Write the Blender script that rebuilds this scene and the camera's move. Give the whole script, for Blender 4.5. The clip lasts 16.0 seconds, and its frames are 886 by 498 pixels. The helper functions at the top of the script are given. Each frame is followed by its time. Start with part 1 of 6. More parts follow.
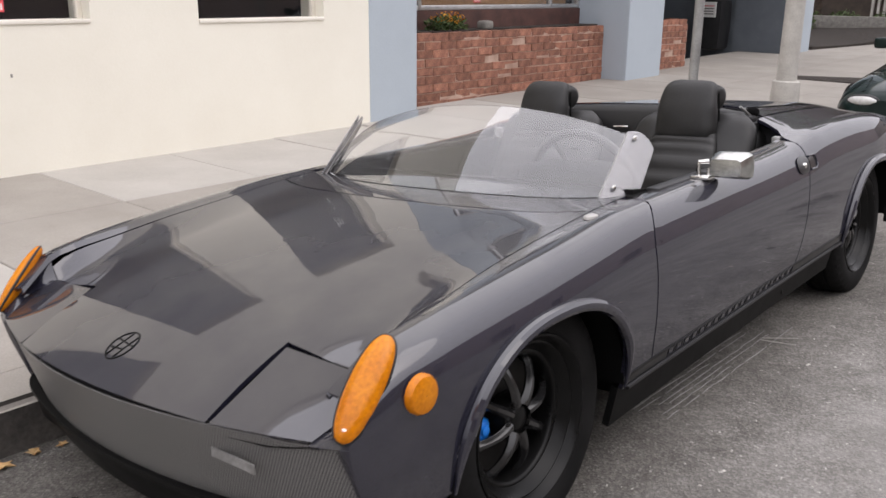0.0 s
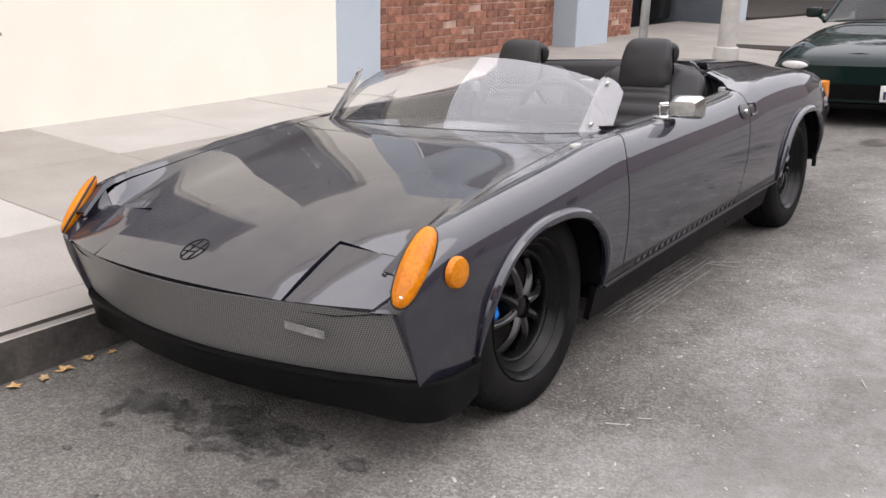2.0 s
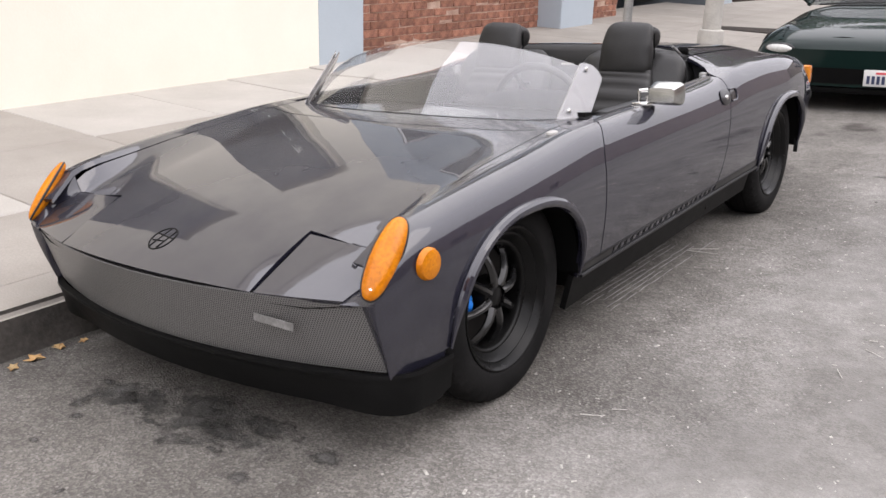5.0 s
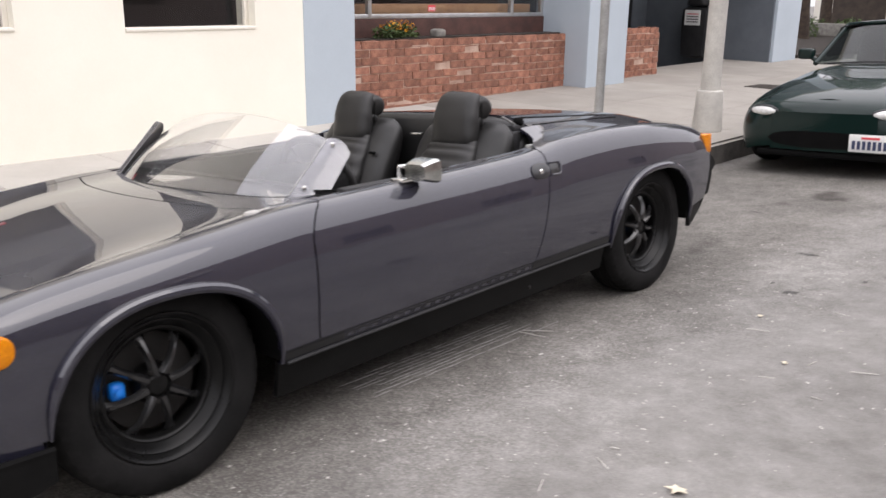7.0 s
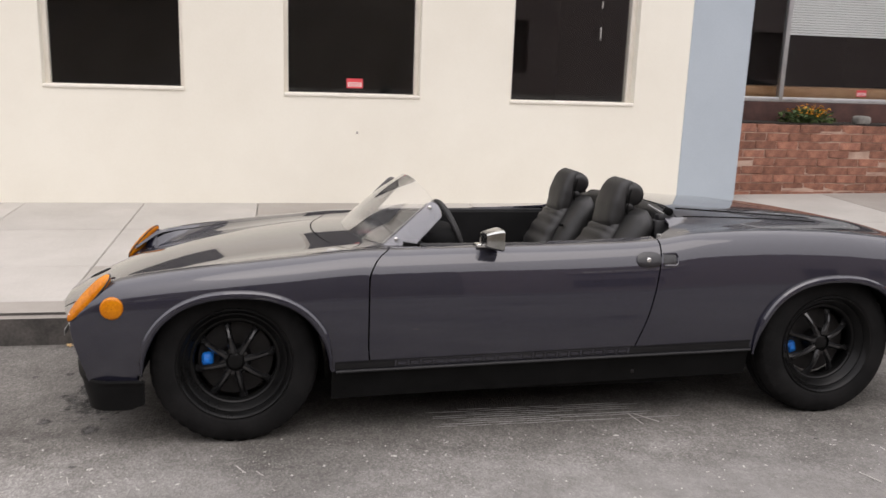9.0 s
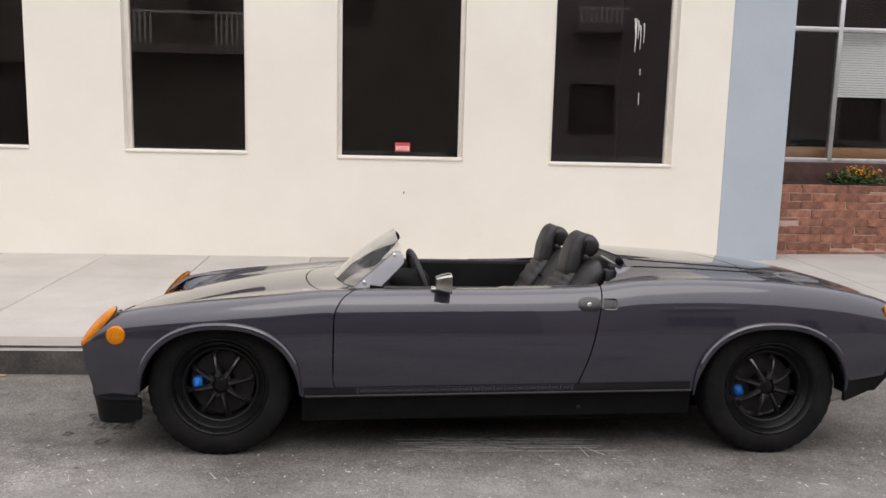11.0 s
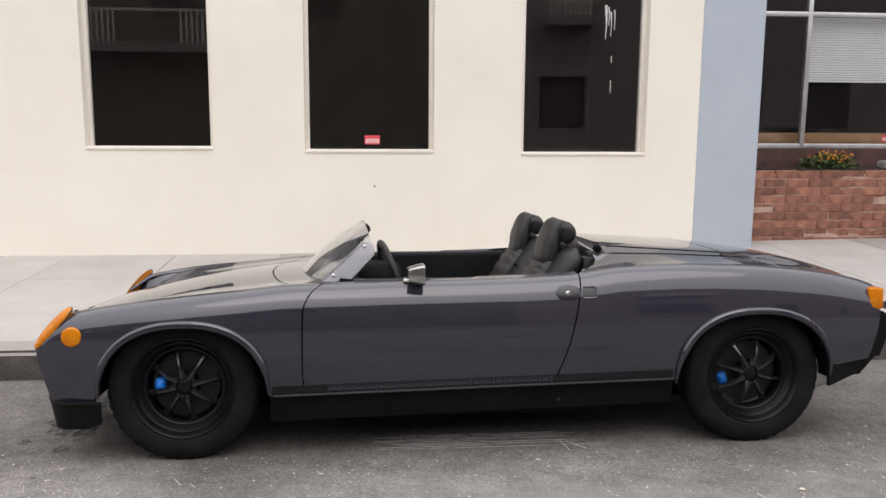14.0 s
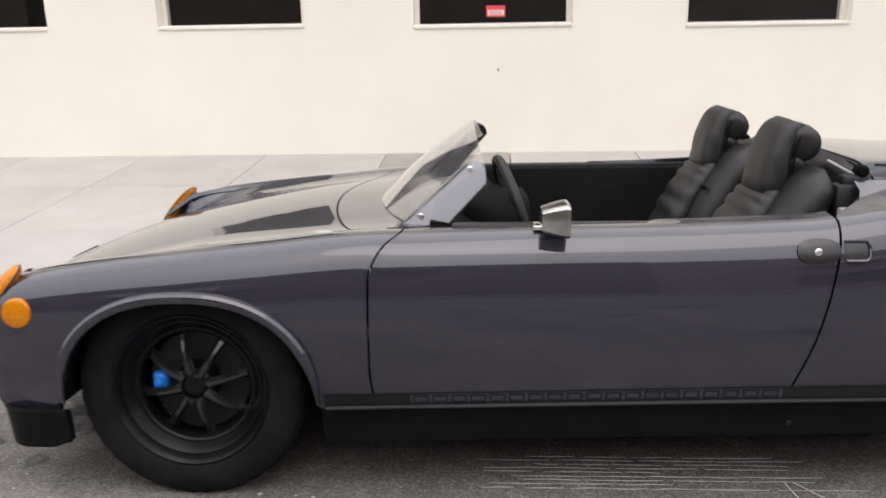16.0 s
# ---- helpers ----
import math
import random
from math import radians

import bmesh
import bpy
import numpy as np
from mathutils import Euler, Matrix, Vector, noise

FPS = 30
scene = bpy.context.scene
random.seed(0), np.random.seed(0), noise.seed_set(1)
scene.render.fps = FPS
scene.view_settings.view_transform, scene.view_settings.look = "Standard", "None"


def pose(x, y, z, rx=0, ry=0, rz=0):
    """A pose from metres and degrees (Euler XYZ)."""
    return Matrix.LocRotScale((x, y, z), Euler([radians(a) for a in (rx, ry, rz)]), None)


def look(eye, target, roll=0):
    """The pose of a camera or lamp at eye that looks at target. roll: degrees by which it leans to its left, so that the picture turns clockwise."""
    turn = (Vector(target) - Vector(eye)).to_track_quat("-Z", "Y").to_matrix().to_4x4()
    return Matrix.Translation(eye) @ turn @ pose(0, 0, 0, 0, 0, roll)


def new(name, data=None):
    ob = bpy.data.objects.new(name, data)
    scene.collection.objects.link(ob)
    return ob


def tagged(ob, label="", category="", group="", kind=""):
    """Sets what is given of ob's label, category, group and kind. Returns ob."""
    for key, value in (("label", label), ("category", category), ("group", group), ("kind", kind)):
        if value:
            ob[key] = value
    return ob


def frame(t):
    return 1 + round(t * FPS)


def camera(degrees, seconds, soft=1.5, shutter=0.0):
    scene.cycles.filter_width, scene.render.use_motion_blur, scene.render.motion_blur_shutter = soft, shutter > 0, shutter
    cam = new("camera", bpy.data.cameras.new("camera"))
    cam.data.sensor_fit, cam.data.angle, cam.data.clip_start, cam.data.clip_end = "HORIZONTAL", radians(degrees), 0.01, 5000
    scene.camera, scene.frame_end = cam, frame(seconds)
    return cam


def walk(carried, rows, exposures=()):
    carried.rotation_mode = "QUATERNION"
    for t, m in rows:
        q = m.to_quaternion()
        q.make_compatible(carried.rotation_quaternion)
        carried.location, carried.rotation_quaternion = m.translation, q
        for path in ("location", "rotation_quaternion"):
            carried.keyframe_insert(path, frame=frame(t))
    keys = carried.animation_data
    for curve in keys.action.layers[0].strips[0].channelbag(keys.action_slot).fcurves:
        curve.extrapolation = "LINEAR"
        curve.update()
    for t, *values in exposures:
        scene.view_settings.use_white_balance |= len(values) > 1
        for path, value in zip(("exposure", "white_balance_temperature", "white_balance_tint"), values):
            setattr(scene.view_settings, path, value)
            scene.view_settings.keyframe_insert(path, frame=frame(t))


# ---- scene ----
cam = camera(54.2, 16.0, shutter=0.3)
SKY, SUN = 0.15, 0.5
PATH = [
    (0, (1.052, -1.496, 1.263), (-0.22, -0.064, 0.688), 0.5),
    (0.5, (1.102, -1.787, 1.264), (-0.138, -0.32, 0.705), 1.3),
    (1, (1.155, -1.892, 1.261), (-0.083, -0.431, 0.683), 0.9),
    (1.5, (1.199, -1.95, 1.252), (0.019, -0.461, 0.626), 0.9),
    (2, (1.208, -1.984, 1.249), (0.05, -0.483, 0.613), 1.3),
    (2.5, (1.206, -1.987, 1.254), (0.067, -0.478, 0.601), 1.4),
    (3, (1.2, -1.977, 1.256), (0.082, -0.458, 0.591), 1.6),
    (5.5, (1.223, -1.887, 1.267), (0.091, -0.388, 0.58), 1.8),
    (6, (1.43, -1.667, 1.274), (0.183, -0.259, 0.593), 0.6),
    (6.3, (1.535, -1.467, 1.252), (0.223, -0.099, 0.613), -0.1),
    (6.5, (1.666, -1.304, 1.275), (0.327, 0.042, 0.646), -0.2),
    (6.7, (1.763, -1.158, 1.319), (0.427, 0.198, 0.703), -0.1),
    (7, (2.029, -1.004, 1.333), (0.686, 0.364, 0.765), 0.7),
    (7.3, (2.207, -0.856, 1.375), (0.757, 0.408, 0.828), 1.3),
    (7.5, (2.297, -0.706, 1.331), (0.727, 0.416, 0.806), 1.8),
    (7.7, (2.353, -0.541, 1.359), (0.698, 0.459, 0.849), 1.7),
    (8, (2.502, -0.294, 1.381), (0.777, 0.598, 0.905), 2.0),
    (8.3, (2.702, -0.094, 1.419), (0.879, 0.580, 0.948), 1.3),
    (8.5, (2.814, -0.031, 1.43), (0.948, 0.524, 0.973), 1.7),
    (8.7, (2.927, 0.039, 1.424), (1.042, 0.530, 0.972), 2.0),
    (9, (3.108, 0.158, 1.455), (1.194, 0.529, 1.009), 2.0),
    (9.2, (3.187, 0.269, 1.452), (1.263, 0.58, 1.004), 1.6),
    (11.3, (3.647, 0.713, 1.498), (1.675, 0.835, 1.189), 1.4),
    (11.5, (3.644, 0.694, 1.5), (1.676, 0.875, 1.194), 1.5),
    (12, (3.653, 0.691, 1.501), (1.686, 0.913, 1.216), 1.3),
    (12.5, (3.665, 0.697, 1.503), (1.698, 0.933, 1.224), 1.0),
    (13, (3.66, 0.704, 1.493), (1.693, 0.951, 1.225), 0.7),
    (13.5, (3.615, 0.732, 1.467), (1.65, 0.967, 1.178), 0.1),
    (14, (3.494, 0.726, 1.44), (1.529, 0.913, 1.12), 0.4),
    (14.5, (3.199, 0.627, 1.441), (1.238, 0.801, 1.087), 0.5),
    (15, (2.836, 0.701, 1.402), (0.878, 0.7, 0.996), 0.2),
    (15.2, (2.692, 0.735, 1.378), (0.740, 0.656, 0.954), 0.3),
    (15.5, (2.461, 0.719, 1.348), (0.523, 0.59, 0.87), 0.4),
    (15.8, (2.218, 0.740, 1.318), (0.291, 0.612, 0.797), -0.3),
    (16, (2.062, 0.792, 1.309), (0.149, 0.681, 0.735), -1.2),
]
EXPOSURE = [(0, -0.05), (0.5, -0.04), (1.0, 0.0), (1.5, 0.19), (5.5, 0.26), (7, 0.24), (8, 0.06), (9, -0.13), (12.5, -0.18), (14.5, -0.1), (15.2, -0.12), (16, 0.02)]
walk(cam, [(t, look(eye, target, roll)) for t, eye, target, roll in PATH], [(t, e, 6740 if 7.9 < t < 9.5 else 6610, 15) for t, e in EXPOSURE])

# ---- sky and light ----
world = bpy.data.worlds.new("overcast_sky")
scene.world = world
world.use_nodes = True
wn, wl = world.node_tree.nodes, world.node_tree.links
sky = wn.new("ShaderNodeTexSky")
sky.sky_type, sky.sun_disc = "NISHITA", False
sky.sun_elevation, sky.sun_rotation = radians(52), radians(95)
sky.air_density, sky.dust_density, sky.ozone_density = 1.0, 4.0, 1.0
pale = wn.new("ShaderNodeHueSaturation")
pale.inputs["Saturation"].default_value = 0.22
wl.new(sky.outputs["Color"], pale.inputs["Color"])
# an overcast dome: far brighter overhead than at the horizon
where = wn.new("ShaderNodeTexCoord")
axes = wn.new("ShaderNodeSeparateXYZ")
wl.new(where.outputs["Generated"], axes.inputs[0])
height = wn.new("ShaderNodeMapRange")
height.inputs["To Min"].default_value, height.inputs["To Max"].default_value = 0.36, 1.0
wl.new(axes.outputs["Z"], height.inputs["Value"])
dome = wn.new("ShaderNodeMix")
dome.data_type, dome.blend_type, dome.inputs[0].default_value, dome.inputs[6].default_value = "RGBA", "MULTIPLY", 1.0, (19.6, 19.8, 20.8, 1)
wl.new(height.outputs["Result"], dome.inputs[7])
cloud = wn.new("ShaderNodeMix")
cloud.data_type, cloud.inputs[0].default_value = "RGBA", 0.85
wl.new(pale.outputs["Color"], cloud.inputs[6])
wl.new(dome.outputs[2], cloud.inputs[7])
wl.new(cloud.outputs[2], wn["Background"].inputs["Color"])
wn["Background"].inputs["Strength"].default_value = SKY
sun = new("sun", bpy.data.lights.new("sun", "SUN"))
sun.data.energy, sun.data.angle, sun.data.color = SUN, radians(40), (1.0, 0.96, 0.9)
sun.matrix_world = look((0, 0, 30), (-11, -3, 10))


# ---- materials ----
def material(name, dark, light, scale=6.0, rough=0.7, metal=0.0, fine=120.0, bump=0.15, depth=0.004, grain=0.35, coat=0.0, spread=(0.35, 0.65), rand=0.0):
    """Two-scale mottled surface: broad stains between two colours, fine grain over them, and a matching relief."""
    m = bpy.data.materials.new(name)
    m.use_nodes = True
    n, l = m.node_tree.nodes, m.node_tree.links
    b = n["Principled BSDF"]
    at = n.new("ShaderNodeTexCoord")
    broad = n.new("ShaderNodeTexNoise")
    broad.inputs["Scale"].default_value, broad.inputs["Detail"].default_value, broad.inputs["Roughness"].default_value = scale, 6, 0.6
    small = n.new("ShaderNodeTexNoise")
    small.inputs["Scale"].default_value, small.inputs["Detail"].default_value = fine, 3
    for t in (broad, small):
        l.new(at.outputs["Object"], t.inputs["Vector"])
    ramp = n.new("ShaderNodeValToRGB")
    ramp.color_ramp.elements[0].position, ramp.color_ramp.elements[1].position = spread
    ramp.color_ramp.elements[0].color, ramp.color_ramp.elements[1].color = (*dark, 1), (*light, 1)
    l.new(broad.outputs["Fac"], ramp.inputs["Fac"])
    over = n.new("ShaderNodeMix")
    over.data_type, over.blend_type = "RGBA", "OVERLAY"
    over.inputs[0].default_value = grain
    l.new(ramp.outputs["Color"], over.inputs[6])
    l.new(small.outputs["Fac"], over.inputs[7])
    out = over.outputs[2]
    if rand:
        info = n.new("ShaderNodeObjectInfo")
        span = n.new("ShaderNodeMapRange")
        span.inputs["To Min"].default_value, span.inputs["To Max"].default_value = 1 - rand, 1 + rand
        l.new(info.outputs["Random"], span.inputs["Value"])
        hue = n.new("ShaderNodeHueSaturation")
        l.new(span.outputs["Result"], hue.inputs["Value"])
        l.new(out, hue.inputs["Color"])
        out = hue.outputs["Color"]
    l.new(out, b.inputs["Base Color"])
    wear = n.new("ShaderNodeMapRange")
    wear.inputs["To Min"].default_value, wear.inputs["To Max"].default_value = max(0.02, rough - 0.12), min(1.0, rough + 0.12)
    l.new(broad.outputs["Fac"], wear.inputs["Value"])
    l.new(wear.outputs["Result"], b.inputs["Roughness"])
    b.inputs["Metallic"].default_value = metal
    b.inputs["Coat Weight"].default_value = coat
    if bump:
        relief = n.new("ShaderNodeBump")
        relief.inputs["Strength"].default_value, relief.inputs["Distance"].default_value = bump, depth
        l.new(small.outputs["Fac"], relief.inputs["Height"])
        l.new(relief.outputs["Normal"], b.inputs["Normal"])
    return m


def bsdf(m):
    return m.node_tree.nodes["Principled BSDF"]


def gloss_paint(name, color, flake=0.12, rough=0.03, orange=0.0075, top_pale=0.45):
    """Car paint: a coloured base with faint flake, paler on upward faces, under a clear coat with a little orange peel.
    """
    m = bpy.data.materials.new(name)
    m.use_nodes = True
    n, l = m.node_tree.nodes, m.node_tree.links
    b = n["Principled BSDF"]
    at = n.new("ShaderNodeTexCoord")
    patchy = n.new("ShaderNodeTexNoise")
    patchy.inputs["Scale"].default_value, patchy.inputs["Detail"].default_value = 7, 8
    fleck = n.new("ShaderNodeTexNoise")
    fleck.inputs["Scale"].default_value = 900
    peel = n.new("ShaderNodeTexNoise")
    peel.inputs["Scale"].default_value, peel.inputs["Detail"].default_value = 9, 2
    for t in (patchy, fleck, peel):
        l.new(at.outputs["Object"], t.inputs["Vector"])
    mix = n.new("ShaderNodeMix")
    mix.data_type, mix.blend_type = "RGBA", "OVERLAY"
    mix.inputs[0].default_value, mix.inputs[6].default_value = flake, (*color, 1)
    l.new(fleck.outputs["Fac"], mix.inputs[7])
    # the base colour turns unevenly paler on the upward faces
    facing = n.new("ShaderNodeNewGeometry")
    lie = n.new("ShaderNodeSeparateXYZ")
    l.new(facing.outputs["Normal"], lie.inputs[0])
    facing_up = n.new("ShaderNodeMapRange")
    facing_up.inputs["From Min"].default_value, facing_up.inputs["From Max"].default_value = 0.75, 0.98
    facing_up.inputs["To Max"].default_value = top_pale
    l.new(lie.outputs["Z"], facing_up.inputs["Value"])
    uneven = n.new("ShaderNodeMath")
    uneven.operation = "MULTIPLY"
    l.new(facing_up.outputs["Result"], uneven.inputs[0])
    l.new(patchy.outputs["Fac"], uneven.inputs[1])
    pale_tops = n.new("ShaderNodeMix")
    pale_tops.data_type, pale_tops.inputs[7].default_value = "RGBA", (0.13, 0.125, 0.11, 1)
    l.new(uneven.outputs[0], pale_tops.inputs[0])
    l.new(mix.outputs[2], pale_tops.inputs[6])
    l.new(pale_tops.outputs[2], b.inputs["Base Color"])
    span = n.new("ShaderNodeMapRange")
    span.inputs["From Min"].default_value, span.inputs["From Max"].default_value = 0.4, 0.75
    span.inputs["To Min"].default_value, span.inputs["To Max"].default_value = rough * 0.6, rough * 1.6
    l.new(patchy.outputs["Fac"], span.inputs["Value"])
    b.inputs["Roughness"].default_value, b.inputs["Specular IOR Level"].default_value = 0.5, 0.12
    b.inputs["Coat Weight"].default_value, b.inputs["Coat IOR"].default_value = 1.0, 1.7
    l.new(span.outputs["Result"], b.inputs["Coat Roughness"])
    relief = n.new("ShaderNodeBump")
    relief.inputs["Strength"].default_value, relief.inputs["Distance"].default_value = orange, 0.05
    l.new(peel.outputs["Fac"], relief.inputs["Height"])
    l.new(relief.outputs["Normal"], b.inputs["Coat Normal"])
    return m


def glass(name, tint=(1, 1, 1), rough=0.0, ior=1.45):
    m = bpy.data.materials.new(name)
    m.use_nodes = True
    b = bsdf(m)
    b.inputs["Base Color"].default_value = (*tint, 1)
    b.inputs["Transmission Weight"].default_value, b.inputs["Roughness"].default_value, b.inputs["IOR"].default_value = 1.0, rough, ior
    return m




def asphalt(name, dark, light, stain):
    """Old asphalt: pale aggregate in a grey binder, broad worn patches and soft dark blots."""
    m = bpy.data.materials.new(name)
    m.use_nodes = True
    n, l = m.node_tree.nodes, m.node_tree.links
    b = n["Principled BSDF"]
    at = n.new("ShaderNodeTexCoord")
    def tex(kind, scale, detail=4, rough=0.6):
        t = n.new(kind)
        t.inputs["Scale"].default_value = scale
        if kind == "ShaderNodeTexNoise":
            t.inputs["Detail"].default_value, t.inputs["Roughness"].default_value = detail, rough
        l.new(at.outputs["Object"], t.inputs["Vector"])
        return t
    def ramp(source, p0, p1, c0, c1):
        r = n.new("ShaderNodeValToRGB")
        r.color_ramp.elements[0].position, r.color_ramp.elements[1].position = p0, p1
        r.color_ramp.elements[0].color, r.color_ramp.elements[1].color = c0, c1
        l.new(source, r.inputs["Fac"])
        return r.outputs["Color"]
    def blend(kind, fac, x, y):
        k = n.new("ShaderNodeMix")
        k.data_type, k.blend_type = "RGBA", kind
        for slot, q in ((0, fac), (6, x), (7, y)):
            if isinstance(q, float):
                k.inputs[slot].default_value = q
            else:
                l.new(q, k.inputs[slot])
        return k.outputs[2]
    patch = tex("ShaderNodeTexNoise", 0.9, 7, 0.65)
    stone = tex("ShaderNodeTexVoronoi", 135)
    grit = tex("ShaderNodeTexNoise", 240, 3)
    wear = tex("ShaderNodeTexNoise", 2.3, 5)
    blot = tex("ShaderNodeTexNoise", 1.7, 3, 0.45)
    color = ramp(patch.outputs["Fac"], 0.39, 0.62, (*dark, 1), (*light, 1))
    mottle = tex("ShaderNodeTexNoise", 9, 6, 0.7)
    color = blend("MULTIPLY", 1.0, color, ramp(mottle.outputs["Fac"], 0.33, 0.66, (0.77, 0.765, 0.75, 1), (1.11, 1.11, 1.11, 1)))
    sep = n.new("ShaderNodeSeparateColor")
    l.new(stone.outputs["Color"], sep.inputs[0])
    chips = ramp(sep.outputs[0], 0.25, 0.95, (0.80, 0.79, 0.78, 1), (1.32, 1.31, 1.29, 1))
    # loose grit lies where no wheels run, the driven lane is rubbed smooth
    lane_axis = n.new("ShaderNodeSeparateXYZ")
    l.new(at.outputs["Object"], lane_axis.inputs[0])
    lane_at = n.new("ShaderNodeMath")
    lane_at.operation, lane_at.inputs[1].default_value = "MULTIPLY_ADD", 1.6
    l.new(wear.outputs["Fac"], lane_at.inputs[0])
    l.new(lane_axis.outputs["X"], lane_at.inputs[2])
    half = n.new("ShaderNodeMath")
    half.operation, half.inputs[1].default_value = "MULTIPLY", 0.5
    l.new(lane_at.outputs[0], half.inputs[0])
    gritty = ramp(half.outputs[0], 0.46, 0.86, (1, 1, 1, 1), (0.16, 0.16, 0.16, 1))
    color = blend("MULTIPLY", gritty, color, chips)
    gritted = blend("OVERLAY", 0.75, color, grit.outputs["Fac"])
    color = blend("MIX", gritty, blend("OVERLAY", 0.2, color, grit.outputs["Fac"]), gritted)
    # sparse pale pebbles, crowded where the binder has worn away
    pebble = tex("ShaderNodeTexVoronoi", 85)
    seppeb = n.new("ShaderNodeSeparateColor")
    l.new(pebble.outputs["Color"], seppeb.inputs[0])
    spot = ramp(pebble.outputs["Distance"], 0.30, 0.45, (1, 1, 1, 1), (0, 0, 0, 1))
    few = ramp(seppeb.outputs[1], 0.62, 0.70, (0, 0, 0, 1), (1, 1, 1, 1))
    pebbles = blend("MULTIPLY", 1.0, blend("MULTIPLY", 1.0, spot, few), ramp(half.outputs[0], 0.40, 0.80, (0.5, 0.5, 0.5, 1), (0.02, 0.02, 0.02, 1)))
    color = blend("MIX", pebbles, color, ramp(seppeb.outputs[2], 0.0, 1.0, (0.24, 0.235, 0.225, 1), (0.46, 0.45, 0.43, 1)))
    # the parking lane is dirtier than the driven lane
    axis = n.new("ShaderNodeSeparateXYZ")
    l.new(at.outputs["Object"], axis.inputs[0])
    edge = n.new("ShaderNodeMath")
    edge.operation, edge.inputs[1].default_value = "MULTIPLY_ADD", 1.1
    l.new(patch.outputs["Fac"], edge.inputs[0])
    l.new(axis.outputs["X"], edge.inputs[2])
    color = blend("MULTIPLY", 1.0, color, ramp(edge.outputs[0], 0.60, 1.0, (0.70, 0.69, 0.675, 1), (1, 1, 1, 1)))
    color = blend("MULTIPLY", 1.0, color, ramp(blot.outputs["Fac"], 0.27, 0.36, (*stain, 1), (1, 1, 1, 1)))
    l.new(color, b.inputs["Base Color"])
    b.inputs["Roughness"].default_value = 0.88
    relief = n.new("ShaderNodeBump")
    relief.inputs["Strength"].default_value, relief.inputs["Distance"].default_value = 0.6, 0.005
    l.new(stone.outputs["Distance"], relief.inputs["Height"])
    l.new(relief.outputs["Normal"], b.inputs["Normal"])
    return m


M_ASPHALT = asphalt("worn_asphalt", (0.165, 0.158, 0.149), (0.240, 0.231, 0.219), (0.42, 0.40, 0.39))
M_OIL = material("oil_stained_asphalt", (0.058, 0.056, 0.052), (0.13, 0.125, 0.118), 30, 0.85, fine=95, bump=0.9, depth=0.006, grain=0.6)
soft = M_OIL.node_tree
spread = soft.nodes.new("ShaderNodeTexCoord")
away = soft.nodes.new("ShaderNodeVectorMath")
away.operation, away.inputs[1].default_value = "SUBTRACT", (0.5, 0.5, 0.0)
soft.links.new(spread.outputs["Generated"], away.inputs[0])
flat = soft.nodes.new("ShaderNodeVectorMath")
flat.operation, flat.inputs[1].default_value = "MULTIPLY", (1.0, 1.0, 0.0)
soft.links.new(away.outputs[0], flat.inputs[0])
reach = soft.nodes.new("ShaderNodeVectorMath")
reach.operation = "LENGTH"
soft.links.new(flat.outputs[0], reach.inputs[0])
ragged = soft.nodes.new("ShaderNodeTexNoise")
ragged.inputs["Scale"].default_value, ragged.inputs["Detail"].default_value, ragged.inputs["Roughness"].default_value = 15, 7, 0.68
soft.links.new(spread.outputs["Object"], ragged.inputs["Vector"])
total = soft.nodes.new("ShaderNodeMath")
total.operation, total.inputs[1].default_value = "MULTIPLY_ADD", 1.15
soft.links.new(ragged.outputs["Fac"], total.inputs[0])
soft.links.new(reach.outputs["Value"], total.inputs[2])
fade = soft.nodes.new("ShaderNodeMapRange")
fade.inputs["From Min"].default_value, fade.inputs["From Max"].default_value = 0.62, 0.92
fade.inputs["To Min"].default_value, fade.inputs["To Max"].default_value = 1.0, 0.0
soft.links.new(total.outputs[0], fade.inputs["Value"])
soft.links.new(fade.outputs["Result"], bsdf(M_OIL).inputs["Alpha"])
M_WALK = material("beige_concrete", (0.255, 0.233, 0.205), (0.31, 0.287, 0.256), 1.6, 0.9, fine=160, bump=0.25, depth=0.003, grain=0.25, rand=0.06)
M_WALK_LIGHT = material("pale_concrete", (0.365, 0.345, 0.312), (0.425, 0.402, 0.368), 1.6, 0.9, fine=160, bump=0.25, depth=0.003, grain=0.22, rand=0.05)
M_KERB = material("dark_kerb_face", (0.04, 0.037, 0.034), (0.11, 0.10, 0.09), 5, 0.9, fine=60, bump=0.6, depth=0.006, grain=0.5)
M_STUCCO = material("cream_stucco", (0.768, 0.735, 0.640), (0.818, 0.79, 0.695), 0.8, 0.92, fine=70, bump=0.25, depth=0.003, grain=0.06)
M_BLUE = material("pale_blue_stucco", (0.387, 0.440, 0.487), (0.421, 0.477, 0.525), 1.2, 0.92, fine=70, bump=0.25, depth=0.003, grain=0.06)
M_BRICK = material("red_brick", (0.165, 0.068, 0.047), (0.35, 0.160, 0.104), 14, 0.92, fine=150, bump=0.8, depth=0.004, grain=0.75, rand=0.26)
M_MORTAR = material("grey_mortar", (0.32, 0.205, 0.155), (0.50, 0.36, 0.285), 5, 0.95, fine=150, bump=0.5, depth=0.003, grain=0.4)
M_TRIM = material("cream_trim_paint", (0.74, 0.70, 0.62), (0.82, 0.78, 0.70), 5, 0.5, fine=90, bump=0.05, grain=0.1)
M_ALU = material("brushed_aluminium", (0.5, 0.5, 0.5), (0.62, 0.62, 0.62), 8, 0.4, metal=0.8, fine=200, bump=0.03, grain=0.15)
